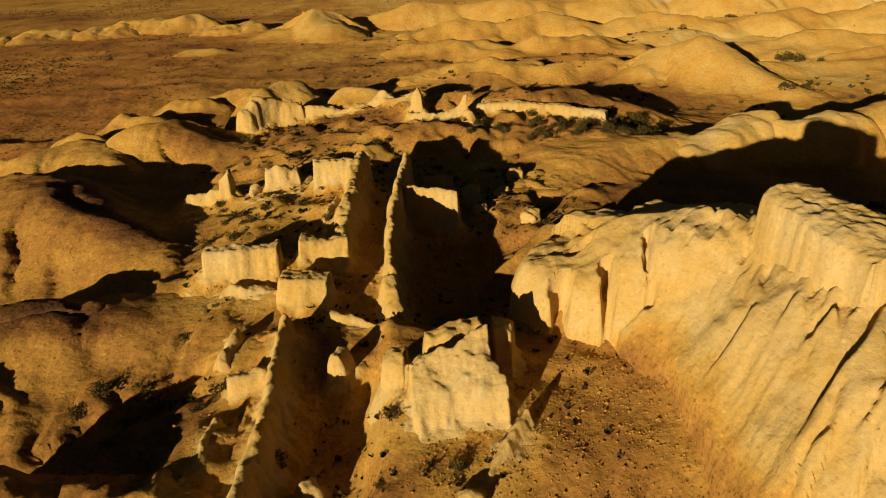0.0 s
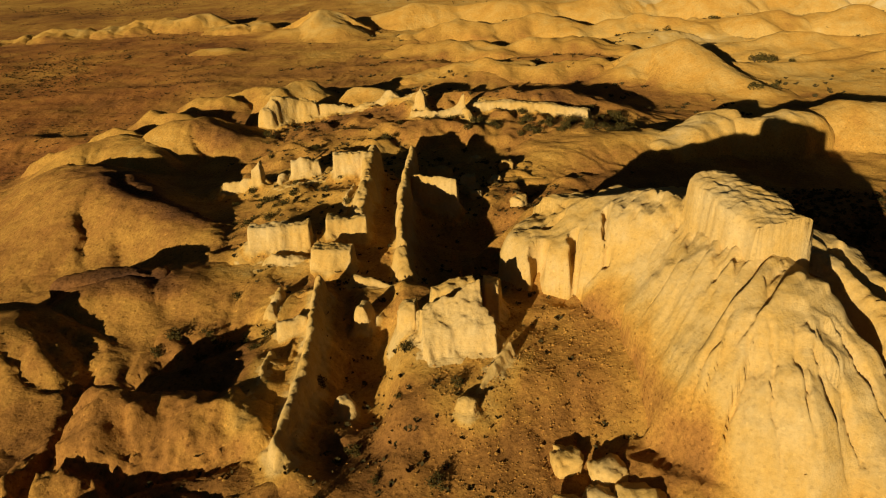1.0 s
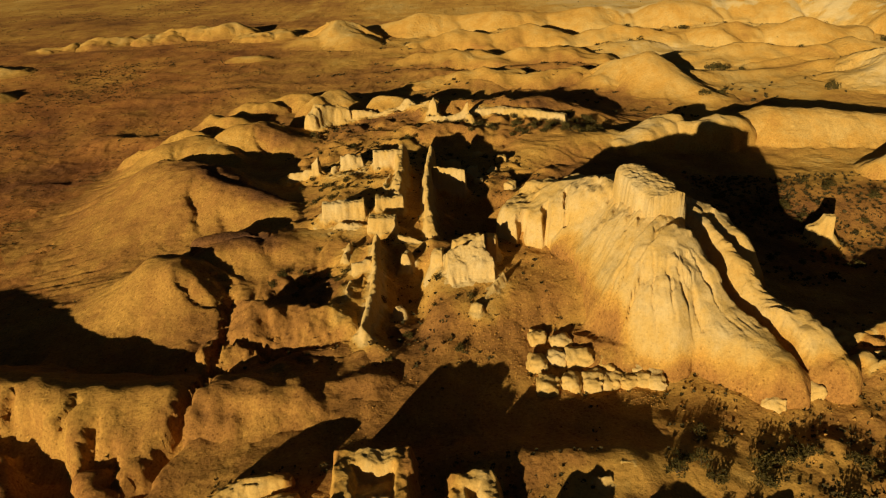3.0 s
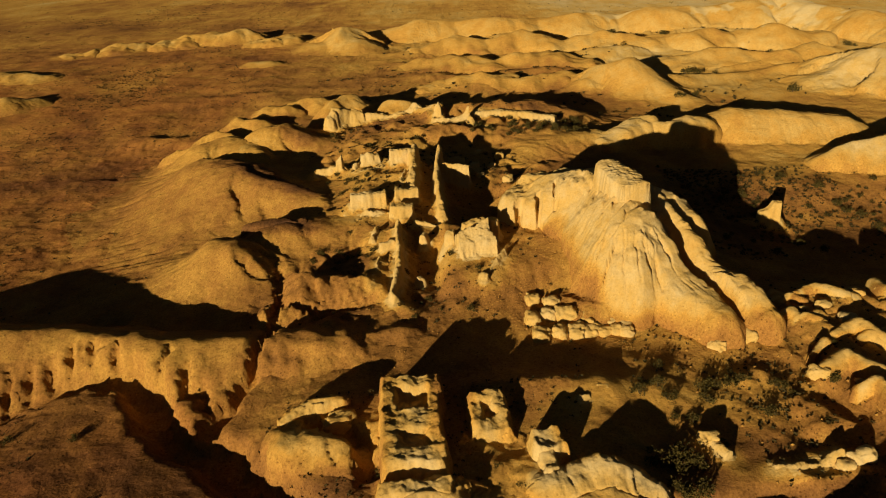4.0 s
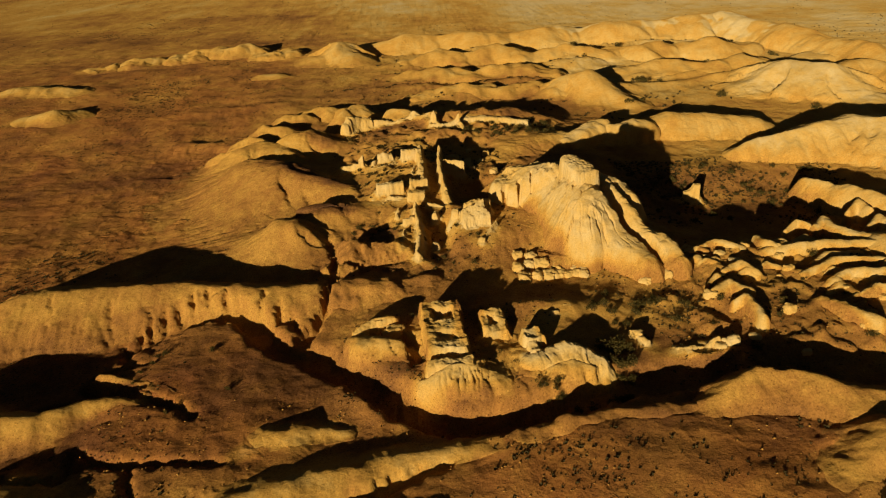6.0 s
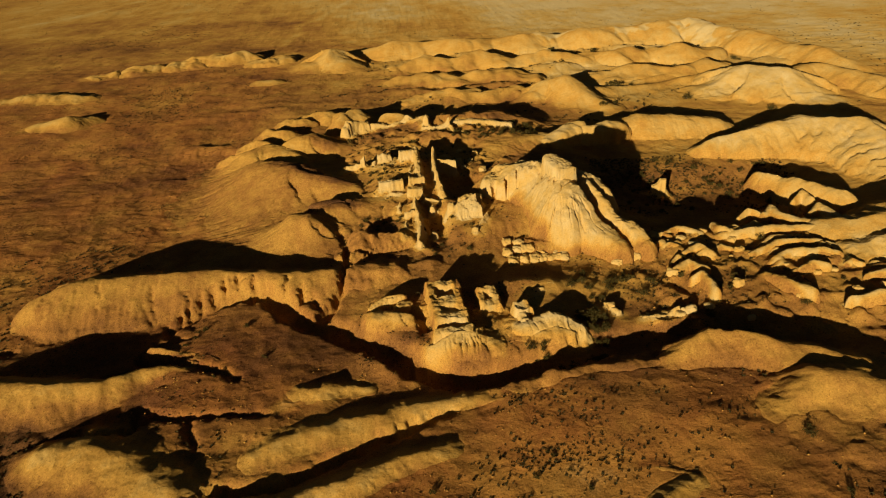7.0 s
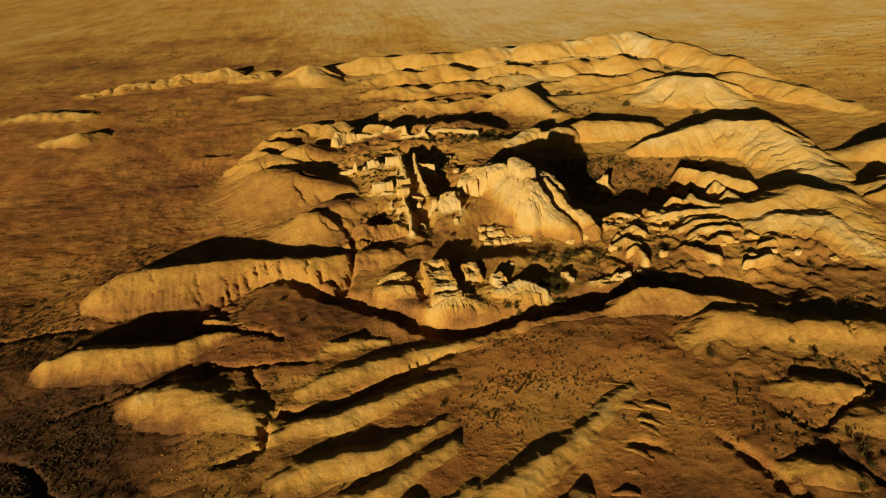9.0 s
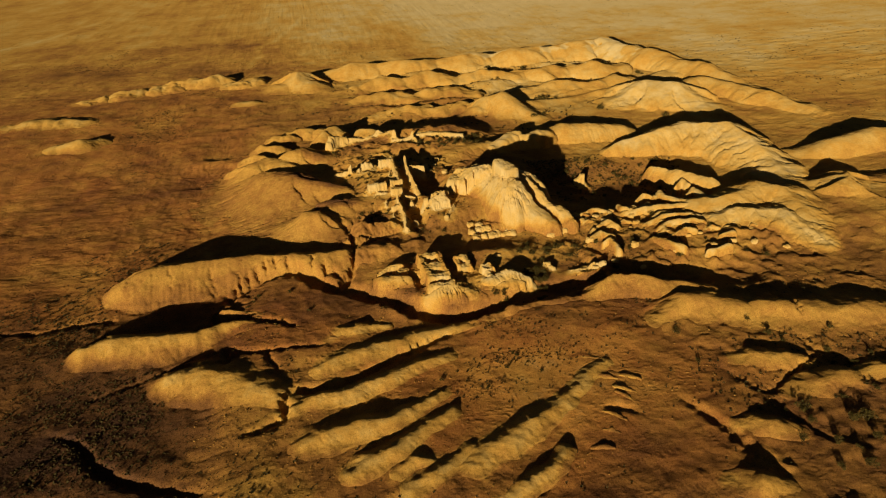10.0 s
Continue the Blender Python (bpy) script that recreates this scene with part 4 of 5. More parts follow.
# ---- far ----
FL = "pale rolling badland ridge worn by gullies"
for pts in ([(-23, 215, 2, 10), (-10, 211, 5.5, 12), (4, 213, 4, 12), (18, 208, 6.5, 13), (33, 211, 4.5, 12), (48, 208, 6, 13), (62, 212, 4.5, 12), (76, 207, 7, 14), (92, 210, 5.5, 14), (108, 209, 6.8, 16), (121, 212, 6.6, 16)],
            [(121, 210, 8, 15), (128, 195, 5.5, 13), (134, 179, 7.5, 14), (139, 162, 4.5, 12), (144, 145, 6, 12), (150, 118, 1, 9)],
            [(-8, 184, 1.5, 7), (3, 186, 4.6, 9), (13, 182, 2.6, 9), (24, 186, 5, 10), (37, 180, 3, 9), (50, 179, 4.6, 10), (64, 176, 2.6, 9)],
            [(66, 178, 2.4, 8), (78, 173, 4.8, 11), (90, 176, 3.2, 10), (101, 170, 5.4, 11), (112, 172, 3, 10)],
            [(-12, 160, .8, 7), (0, 163, 2.8, 9), (14, 158, 1.6, 8), (27, 162, 3.2, 9), (38, 157, 1.2, 8)],
            [(62, 148, .8, 8), (76, 152, 3, 10), (90, 146, 2, 9), (104, 150, 3.6, 10), (116, 144, 1, 8)],
            [(-6, 136, .6, 6), (6, 139, 2.0, 8), (20, 134, 1.2, 7), (30, 138, 1.8, 7)]):
    ridge("ridge", FL, "ridge", pts, (1.7, 1.3), res=.6, rough=1.5, warp=3.0, rill=.25, period=6, soil=.63)
ridge("mound", ML, "mound", [(-42, 198, 2, 13), (-36, 200, 6.5, 17), (-31, 194, 3, 12)], (0, 1.3), res=.6, rough=.6)
for mx, my, mz, mw in ((-117, 211, 3, 8), (-99, 216, 3.2, 8), (-91, 220, 4, 9), (-78, 221, 4, 10), (-62, 213, 3, 9), (-130, 207, 1.5, 8)):
    ridge("mound", ML, "mound", [(mx - 4, my - 1, mz - .6, mw), (mx + 4, my + 1, mz, mw)], TENT, res=.5, rough=1.5, warp=2.5, rill=.7, period=4)
ridge("mound", ML, "mound", [(-165, 171, 0, 7), (-147, 176, 2, 9), (-128, 171, 1.6, 8)], res=.5, rough=.7, warp=2.5, rill=.4, period=5)
ridge("mound", ML, "mound", [(-128, 137, 1, 6), (-119, 136, 3, 8), (-114, 139, 1.5, 6)], res=.6)
for mx, my, mz, mw in ((-57, 88, 1.6, 6), (-53, 98, 2.2, 6), (-48, 107, 2.6, 7), (-44, 119, 2.0, 6), (-36, 123, 2.6, 7), (-26, 119, 3.4, 7)):
    ridge("mound", "small pale earth mound north of the ruins", "mound", [(mx - 2, my + 1, mz * .6, mw * .9), (mx + 2.5, my - 1, mz * .7, mw * .9)], TENT, res=.4, rough=.9, warp=1.5, rill=.4, period=3, soil=.6)
ridge("mound", ML, "mound", [(-62, 176, .8, 5), (-57, 176, 1, 5)], res=.6)
ridge("mound", ML, "mound", [(-28, 106, 5.5, 7), (-24, 110, 5.5, 8)], TENT, res=.4, rough=1.0, warp=1.6, rill=.5, period=3)
ridge("mound", ML, "mound", [(-15, 103, 5.6, 5), (-12, 102.5, 5.6, 6)], TENT, res=.4, rough=.8, warp=1.4, rill=.4, period=3)

# ---- the citadel ----
CIT = "massive eroded mudbrick citadel rock with fluted flanks"


CRAG = [(8.4, 40.9, 7.6, 5.2), (10.5, 41.4, 8.6, 6.0), (13, 41, 9.6, 6.2), (15, 39, 10.6, 6)]
BOWL = [(11, 41, 9.0, 6), (15.5, 37, 10.8, 8), (18.5, 32, 11.4, 8.6), (19, 28, 11, 8.6)]
FAN = [(17.8, 29, 11.2, 7.5), (17.4, 23.2, 10.4, 7.0), (17.5, 21.6, 9.4, 6.2), (17.4, 20.2, 8.0, 5.0)]
FAN2 = [(19.8, 24, 10.4, 4.2), (21.4, 20.6, 7.0, 4.2), (23, 18.6, 5.0, 4.6), (24.8, 16.6, 4.2, 4.6), (26.0, 14, 3.2, 3.4)]
SPUR = [(23.8, 32, 9.6, 3.2), (25.8, 28.5, 8.0, 2.4), (26.9, 24.6, 6.8, 2.6), (27.4, 21.6, 5.2, 2.2), (29.0, 18.8, 4.8, 3.0), (30.2, 16.4, 4.2, 3.0), (30.9, 14, 2.6, 2.6)]
TERRACE = [(10.2, 19.4, 2.0, 2.8), (11.6, 18.2, 2.1, 3.2), (14.2, 17.4, 2.1, 3.0), (17, 17.0, 2.0, 2.6)]
SPUR2 = [(23.0, 35, 10, 4.5), (26.4, 33.2, 8.6, 5.0), (27.4, 30.4, 7.4, 4.8)]
bank([(9, 40, 7, 8), (13, 38, 9, 10), (16.5, 33, 10, 12), (17, 28, 10, 9)], 0.6)
for arm in (FAN, FAN2, SPUR, SPUR2):
    SOILS.append((arm, 0.70, 1.0))


def citadel():
    xs, ys = np.arange(-4, 42, 0.14), np.arange(5, 56, 0.14)
    X, Y, _, F = sheet(xs, ys, lambda x, y: x)
    arms = [ridge_z(X, Y, CRAG, (8, 1.0), 1.0, .7, 1.7, .6, 901, 1.0),
            ridge_z(X, Y, BOWL, (1.35, 1.1), 0.92, .05, 3.0, .35, 907, .8),
            ridge_z(X, Y, FAN, (1.9, 1.05), 0.95, .05, 1.4, .35, 911, .7),
            ridge_z(X, Y, FAN2, (2.8, 1.05), 1.0, .1, 1.6, .35, 915, .7),
            ridge_z(X, Y, SPUR, (2.8, 1.05), 1.0, .25, 1.6, .7, 921, 1.1),
            ridge_z(X, Y, TERRACE, (2, 1.1), 1.0, .4, 1.2, .4, 937, .8),
            ridge_z(X, Y, SPUR2, (2.4, 1.1), 1.0, .25, 1.6, .5, 931, .8)]
    h, u = arms[0]
    for k, (h2, u2) in enumerate(arms[1:]):
        d = h2 - h
        soft = (1.6, 1.4, 0.8, 0.5, 0.5, 0.5)[k]
        h = np.maximum(h, h2) + soft * np.exp(-np.abs(d) / soft) * 0.5 * (np.maximum(u, u2) < 1)
        u = np.minimum(u, u2)
    # water runs down the fan from its head in narrow flutes
    ang, far = np.arctan2(X - 17.6, 27.0 - Y), np.hypot(X - 17.6, 27.0 - Y)
    a = ang * 9.0 + 0.25 * fbm(X, Y, 2.5, 3, 951)
    flute = np.clip(1 - np.abs(pn(a, far * 0.05, 953)) * 7, 0, 1) + 0.6 * np.clip(1 - np.abs(pn(a * 2.3, far * 0.09, 955)) * 5, 0, 1)
    h = h - 0.22 * flute * step(4.0, 7.0, far) * step(16.0, 12.5, far) * step(2.5, 4.5, h) * step(1.9, 1.2, np.abs(ang - 0.1)) * step(-0.2, 0.3, fbm(X, Y, 5, 2, 957))
    # hard layers stand out in broken ledges
    t = h + 0.10 * X - 0.06 * Y + 0.9 * fbm(X, Y, 7, 3, 945)
    ledge = t / 1.1
    patchy = step(-0.1, 0.35, fbm(X, Y, 5, 3, 947)) * np.clip((h - 4.5) / 3, 0, 1)
    h = h + 1.1 * 0.45 * (np.floor(ledge) + step(0.35, 0.6, ledge - np.floor(ledge)) - ledge) * patchy
    # clefts in the crag
    for cleft in ([(5.6, 34, 3.5, 1.0), (6.3, 38, 3.0, .7)], [(8.6, 34.5, 2.5, .5), (9.0, 38, 2.0, .4)], [(7.4, 40.5, .8, .5), (8.4, 41.2, .8, .5)], [(11, 35, 1.2, .35), (11.2, 38.5, 1.0, .3)]):
        cu, cv, *_ = along(X + 0.4 * fbm(X, Y, 1.5, 2, 961), Y + 0.4 * fbm(X, Y, 1.5, 2, 963), cleft)
        h = h - cv * np.clip(1 - cu ** 3, 0, 1) * step(2.2, 3.4, h)
    # the dark gully between the two east spurs
    cu, cv, *_ = along(X + 0.5 * fbm(X, Y, 2, 3, 971), Y + 0.5 * fbm(X, Y, 2, 3, 973), [(21.6, 29.4, .6, .5), (23.8, 26, 2.2, .9), (24.4, 22.2, 2.6, 1.1), (25.6, 19.9, 2.6, 1.1), (27.4, 17.8, 2.4, 1.1), (28.6, 14.6, 1.2, .8)])
    h = h - cv * np.clip(1 - cu ** 2.5, 0, 1)
    # curved cracks where layers part
    cx, cy = X + 0.3 * fbm(X, Y, 1.3, 3, 965), Y + 0.3 * fbm(X, Y, 1.3, 3, 967)
    for x0, y0, x1, y1, x2, y2, deep, wide in ((18.6, 36.6, 16.2, 34.4, 13.3, 31.4, .9, .34), (17.4, 33.6, 15.6, 31.8, 14.5, 29.8, .6, .24), (18.7, 30.6, 16.5, 28.7, 14.6, 26.3, .9, .34), (18.8, 28.7, 17, 27, 15.2, 24.7, .9, .34),
                                               (16.6, 39, 15.2, 37.8, 14, 36.2, .6, .26), (16, 33.6, 14.6, 31.6, 13.9, 29, .4, .2), (15.2, 35, 13.6, 33.4, 12.4, 31.2, .4, .2), (17.6, 29.2, 15.6, 26.9, 14.4, 24.4, .5, .24),
                                               (14.2, 37.4, 12.8, 36, 11.6, 33.6, .4, .2), (19.2, 26.4, 17.8, 24.8, 16.8, 22.8, .7, .28), (17.9, 31.8, 15.9, 29.7, 14.7, 27.4, .4, .2)):
        cu, cv, *_ = along(cx, cy, [(x0, y0, deep * .6, wide * .7), (x1, y1, deep, wide), (x2, y2, 0, wide * .4)])
        h = h - 0.6 * cv * np.clip(1 - cu ** 2, 0, 1)
    dip = (X - Y) * 0.7071 + 0.9 * fbm(X, Y, 8, 2, 977) + 0.035 * (X + Y - 48) ** 2 / 4
    where = step(11, 13.5, X) * step(21.5, 19.5, X) * step(20, 23, Y) * step(39, 36, Y) * step(4.2, 6.0, h)
    for space, proud, seed in ((1.9, 0.85, 981), (0.75, 0.22, 985)):
        part_of = dip / space + 0.25 * fbm(X, Y, 3, 2, seed)
        part_of = part_of - np.floor(part_of)
        h = h + where * proud * step(-0.15, 0.25, fbm(X, Y, 4.5, 2, seed + 2)) * (0.5 - part_of - 0.5 * step(0.10, 0.0, part_of))
    # long rain cracks down the fan
    for x0, y0, x1, y1, x2, y2 in ((16.2, 22.4, 15, 20.3, 12.6, 18.2), (16.9, 22, 16.2, 19, 16.4, 16.4), (18.9, 22, 19.2, 18.8, 19.7, 16.8), (19.9, 21, 20.1, 18.4, 20.6, 16.8), (18.0, 21.6, 17.8, 19, 17.9, 16.8), (15.2, 23.4, 13.6, 22, 12, 20.6), (20.8, 22.6, 21.8, 20.6, 22.6, 18.6)):
        cu, cv, *_ = along(cx, cy, [(x0, y0, .2, .16), (x1, y1, .5, .2), (x2, y2, .15, .14)])
        h = h - cv * np.clip(1 - cu ** 2, 0, 1)
    lumps = ground_z(X, Y)
    Z = h + 0.25 * fine(X, Y)
    Z = np.where(u > 0.93, np.minimum(Z, lumps + 0.1 - (u - 0.93) * 6), Z)
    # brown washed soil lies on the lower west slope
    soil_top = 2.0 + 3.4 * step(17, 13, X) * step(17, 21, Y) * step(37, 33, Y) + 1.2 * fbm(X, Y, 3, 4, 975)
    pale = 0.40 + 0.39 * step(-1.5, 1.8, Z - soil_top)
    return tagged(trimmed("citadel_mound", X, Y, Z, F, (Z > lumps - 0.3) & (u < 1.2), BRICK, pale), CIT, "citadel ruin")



# ---- ruined town walls ----
WL = "weathered roofless mudbrick wall standing in the ruins"
BL = "thick weathered block of mudbrick wall, rounded by rain"
G = "ruined town walls"


def town(pts, thick, label=WL, name="ruin_wall", **kw):
    return wall(name, label, "ruined wall", pts, thick, group=G, **kw)


CW = "long narrow mudbrick corridor wall, weathered to a thin edge"
town([(-4.4, 66.5, 6.6), (-4.8, 60, 6), (-5.0, 55.7, 6), (-4.9, 48.6, 5.6), (-4.7, 44.2, 5)], 1.0, CW)
town([(-4.6, 43.9, 4.8), (-4.2, 41.2, 3.0)], 1.3)
town([(-4.4, 59.3, 5.6), (.4, 58.3, 5.3)], 1.0, batter=.15)
town([(-8.8, 66.5, 7), (-9, 62.5, 7), (-8.8, 58.5, 6.4), (-9.0, 53.5, 6), (-9.0, 50, 5.4)], 1.5, CW, ragged=.6)
town([(-10.3, 58.5, 5.4), (-10.8, 55.5, 4.8), (-10.9, 53, 3.8)], .8)
town([(-13.0, 63.4, 7), (-9.4, 63.7, 7)], 1.6, BL, "ruin_block", ragged=.25)
town([(-18.4, 65.9, 5.6), (-17, 66, 5.9), (-15.1, 66.3, 5.4)], 1.8, BL, "ruin_block")
town([(-19, 62.5, 3.4), (-16, 63, 4.2), (-13, 63.6, 4.4)], 1.8)
town([(-19.2, 65.2, 4.4), (-19.4, 62.2, 3.0)], 1.0)
town([(-22.6, 65.2, 5), (-21.5, 65.3, 6)], 1.3, BL, "ruin_block")
town([(-26.4, 66, 3.3), (-22.3, 65.6, 3.9)], 1.2)
town([(-18.4, 46.5, 6.0), (-13.0, 47.0, 6.1)], 2.4, BL, "ruin_block", ragged=.15)
town([(-11.6, 48.4, 5.9), (-8.0, 48.6, 5.7)], 2.2, BL, "ruin_block", ragged=.3)
town([(-12.2, 43.5, 5.3), (-8.7, 43.3, 5.2)], 2.2, BL, "ruin_block", ragged=.25)
town([(-20, 43.4, 2.8), (-17.2, 43.6, 3), (-16.0, 44.2, 4.3), (-14, 44.1, 4.2), (-12.2, 44.0, 3.5)], 1.6)
town([(-8.8, 41.0, 3.6), (-4.7, 40.1, 3.2)], 1.2)
town([(-10.9, 38.4, 5.2), (-10.9, 35.9, 4.2), (-10.6, 33.9, 4.4), (-10.6, 31.8, 3.9), (-10.4, 29.8, 3.8), (-10.6, 27.6, 3.7), (-10.8, 24.2, 3.4), (-11.2, 22.0, 2.9), (-10.6, 20.8, 2.4)], 1.0, skirt=2.6, batter=.5)
town([(-13.4, 33.7, 3.8), (-11.1, 34.1, 3.9)], 1.2)
town([(-14.2, 38.7, 4.2), (-14.5, 36.0, 3.2)], 1.1)
town([(-13.2, 30.5, 3.6), (-13.3, 28.4, 3.2), (-13.6, 24.8, 2.6)], .6, skirt=1.6)
town([(-7.4, 35.2, 4.0), (-7.0, 36.5, 3.8)], 1.2, BL, "ruin_block")
town([(-8.0, 26.8, 1.7), (-7.3, 27.5, 1.8)], 1.3, BL, "ruin_block")
# low remnants east of the small platform
town([(19.4, -3.0, .0), (20.4, -4.6, -.5)], 1.2, "low worn stretch of mudbrick wall above the dry moat", batter=.6, ragged=.5)
town([(24, -6.0, -.9), (27, -6.0, -.7), (30.4, -5.2, -.2)], 1.1, "low worn stretch of mudbrick wall above the dry moat", batter=.7, ragged=.8, soil=.72)
town([(7.6, 1.8, 1.7), (9.0, 2.2, 1.6)], 1.0, BL, "ruin_block", batter=.5)
town([(10.0, 3.4, 1.7), (11.4, 3.5, 1.6)], .8, BL, "ruin_block", batter=.5)
# the big tilted block with two slabs behind it
town([(-2.6, 30.2, 5.0), (-.2, 30.8, 5.8), (2.0, 31.3, 6.3)], 3.9, "big tilted mudbrick block with a fluted front face", "ruin_block", ragged=.35, batter=.75, tilt=-.62, rough=.6, soil=.82, res=.08)
town([(-1.8, 34.0, 6.0), (0.5, 34.6, 6.4), (1.5, 34.9, 6.5)], 2.1, "broken mudbrick slab leaning behind the big block", "ruin_block", ragged=.3, rough=.5)
town([(1.9, 34.4, 6.2), (3.1, 34.4, 6.0)], 2.2, BL, "ruin_block", ragged=.3, batter=.5)
town([(-4.3, 33.6, 4.9), (-3.0, 33.4, 5.2)], 2.2, BL, "ruin_block", ragged=.2, batter=.6)
town([(3.3, 29.2, 4.2), (2.2, 27.4, 3.9), (1.0, 25.6, 3.3)], .9)
town([(-0.4, 24.6, 3.4), (0.8, 24.2, 3.2)], 1.3, BL, "ruin_block")
town([(-3, 67, 4.0), (0, 67, 3.7)], 1.4)
town([(1, 66, 3.2), (2.6, 66, 3.4)], 1.7, BL, "ruin_block")
town([(-27.4, 92.0, 5.0), (-26.0, 95.2, 6.4), (-23.6, 96.6, 5.6), (-20.3, 97, 4.7)], 2.4, skirt=3, ragged=.9, batter=.9)
town([(-20.4, 97.2, 4.7), (-15, 97, 4.0), (-11.6, 97, 4.4), (-9.6, 98, 5.7), (-8.4, 98, 5.5), (-5.3, 96, 4.1)], 1.5, skirt=3, ragged=.9, batter=.9)
town([(-5.0, 92.7, 6.4), (-4.2, 92.4, 7.4), (-3.5, 92.1, 6.2)], 1.3, BL, "ruin_block", skirt=1.8)
town([(-5.6, 90.6, 4.8), (-3.4, 90, 4.9), (-1, 90.2, 4.4), (.9, 90.4, 5.0), (1.9, 90.8, 6.6)], 1.4, skirt=1.8)
town([(2.2, 89.6, 4.8), (3.2, 86.6, 3.9), (6.2, 86, 3.2)], 1.2)
town([(2.5, 93, 4.6), (8, 92.4, 4.9), (14, 91.2, 4.6), (20, 89.6, 3.8)], 2.2, ragged=.25, skirt=2)


wall("tower", "square weathered mudbrick tower block on the citadel top", "tower", [(17.2, 34.6, 13.8), (18.2, 31, 13.7), (19.4, 27.2, 13.3)], 4.0, .30, .12, .30, foot=9.6, res=.1)
wall("pinnacle", "lone pale pinnacle of mudbrick on the scrub flat", "ruined wall", [(45.8, 48.9, -1.4), (46.8, 48.7, -1.0), (47.6, 48.6, .3), (49.0, 48.4, .2)], 2.0)

# ---- ground and landforms ----
run_water()
gx, gy = spread(-94, 90, 0.4, -175, 165, 1.0, 4200), spread(-76, 108, 0.4, -80, 232, 0.9, 4200)
X, Y, Z, F = sheet(gx, gy, ground_z)
ground = trimmed("ground", X, Y, Z, F, np.ones(X.shape, bool), EARTH)
tagged(ground, "dry brown desert plain with cracked crust and gullies", "ground", kind="structure")
raise_landforms()
citadel()
room_blocks()
for seed, given, more in WALLS:
    raise_wall(seed, *given, **more)

# ---- loose blocks and boulders ----
def boulder(x, y, a, b, c, yaw=0.0, sink=0.3, label="rounded pale block of eroded mudbrick earth", group="eroded blocks"):
    SEED[0] += 13
    seed = SEED[0]
    bm = bmesh.new()
    bmesh.ops.create_icosphere(bm, subdivisions=4, radius=1.0)
    V = np.array([v.co for v in bm.verts])
    F = np.array([[v.index for v in f.verts] for f in bm.faces])
    bm.free()
    V = np.sign(V) * np.abs(V) ** 0.62
    p, q, r = V[:, 0] * a, V[:, 1] * b, V[:, 2] * c
    k = 1 + 0.42 * fbm(p + 0.6 * r, q - 0.5 * r, 1.9, 3, seed) + 0.16 * fbm(q + r, p - r, 0.6, 3, seed + 2) - 0.12 * np.clip(1 - 4 * np.abs(pn(p * .8 + r, q * .8, seed + 4)), 0, 1)
    V = np.stack([p, q, r], 1) * k[:, None]
    t = radians(yaw)
    V = np.stack([V[:, 0] * math.cos(t) - V[:, 1] * math.sin(t) + x, V[:, 0] * math.sin(t) + V[:, 1] * math.cos(t) + y, V[:, 2] + gz(x, y) + c * (1 - 2 * sink)], 1)
    return tagged(link_mesh("boulder", V, F, BRICK, soil=random.uniform(.7, .84)), label, "boulder", group)


rng = random.Random(5)
for k in range(46):
    x, y = rng.uniform(32, 80), rng.uniform(-10, 23)
    if abs(y - (23 - (x - 32) * .25) + 14) < 19:
        a = rng.uniform(.35, 1.1)
        boulder(x, y, a, a * rng.uniform(.5, .8), a * rng.uniform(.5, .8), rng.uniform(-30, 20), .4)
for x, y, a, b, yaw in ((19.3, -2.6, 1.0, .8, 0), (31.8, -5.6, 1.3, .8, 15), (30.2, -6.4, .8, .6, 0)):
    boulder(x, y, a, b, b, yaw, .36)
LOBE = "rounded weathered lobe of mudbrick at the citadel foot"
for x, y, a in ((11.3, 16.4, 1.1), (13.5, 15.5, 1.0), (16.1, 15.4, 1.0), (18.1, 15.2, .9), (12.1, 13.6, 1.0), (13.7, 13.7, .9), (15.2, 13.8, .9), (16.5, 13.9, .8), (17.8, 13.7, .9), (8.2, 13.3, 1.0), (10.1, 13.5, .8), (7.9, 19.9, .8), (7.3, 16.1, .9), (9.2, 16.9, .9),
                (10, 18.6, .9), (14.8, 15.4, .8), (27.2, 10.6, 1.1), (31.0, 11.6, .8)):
    boulder(x - 1.9, y + 1.3, a * 1.15, a * 1.35, a * 1.25, rng.uniform(-20, 20), .56, LOBE, "lobes at the citadel foot")
for x, y, a in ((7, 60, 1.0), (2.5, 62, .7), (10.5, 58, .8), (4.8, 67, .9), (-1.2, 71.5, .8), (3, 74, .8), (6.5, 71, .9)):
    boulder(x, y, a, a * .8, a * .8, rng.uniform(0, 180), .3, "fallen lump of mudbrick rubble among the ruins", "rubble lumps")


boulder(-15.6, .5, 1.6, 1.1, 1.1, 10, .4, "rounded lump of mudbrick lying in a sunken room", "rubble lumps")


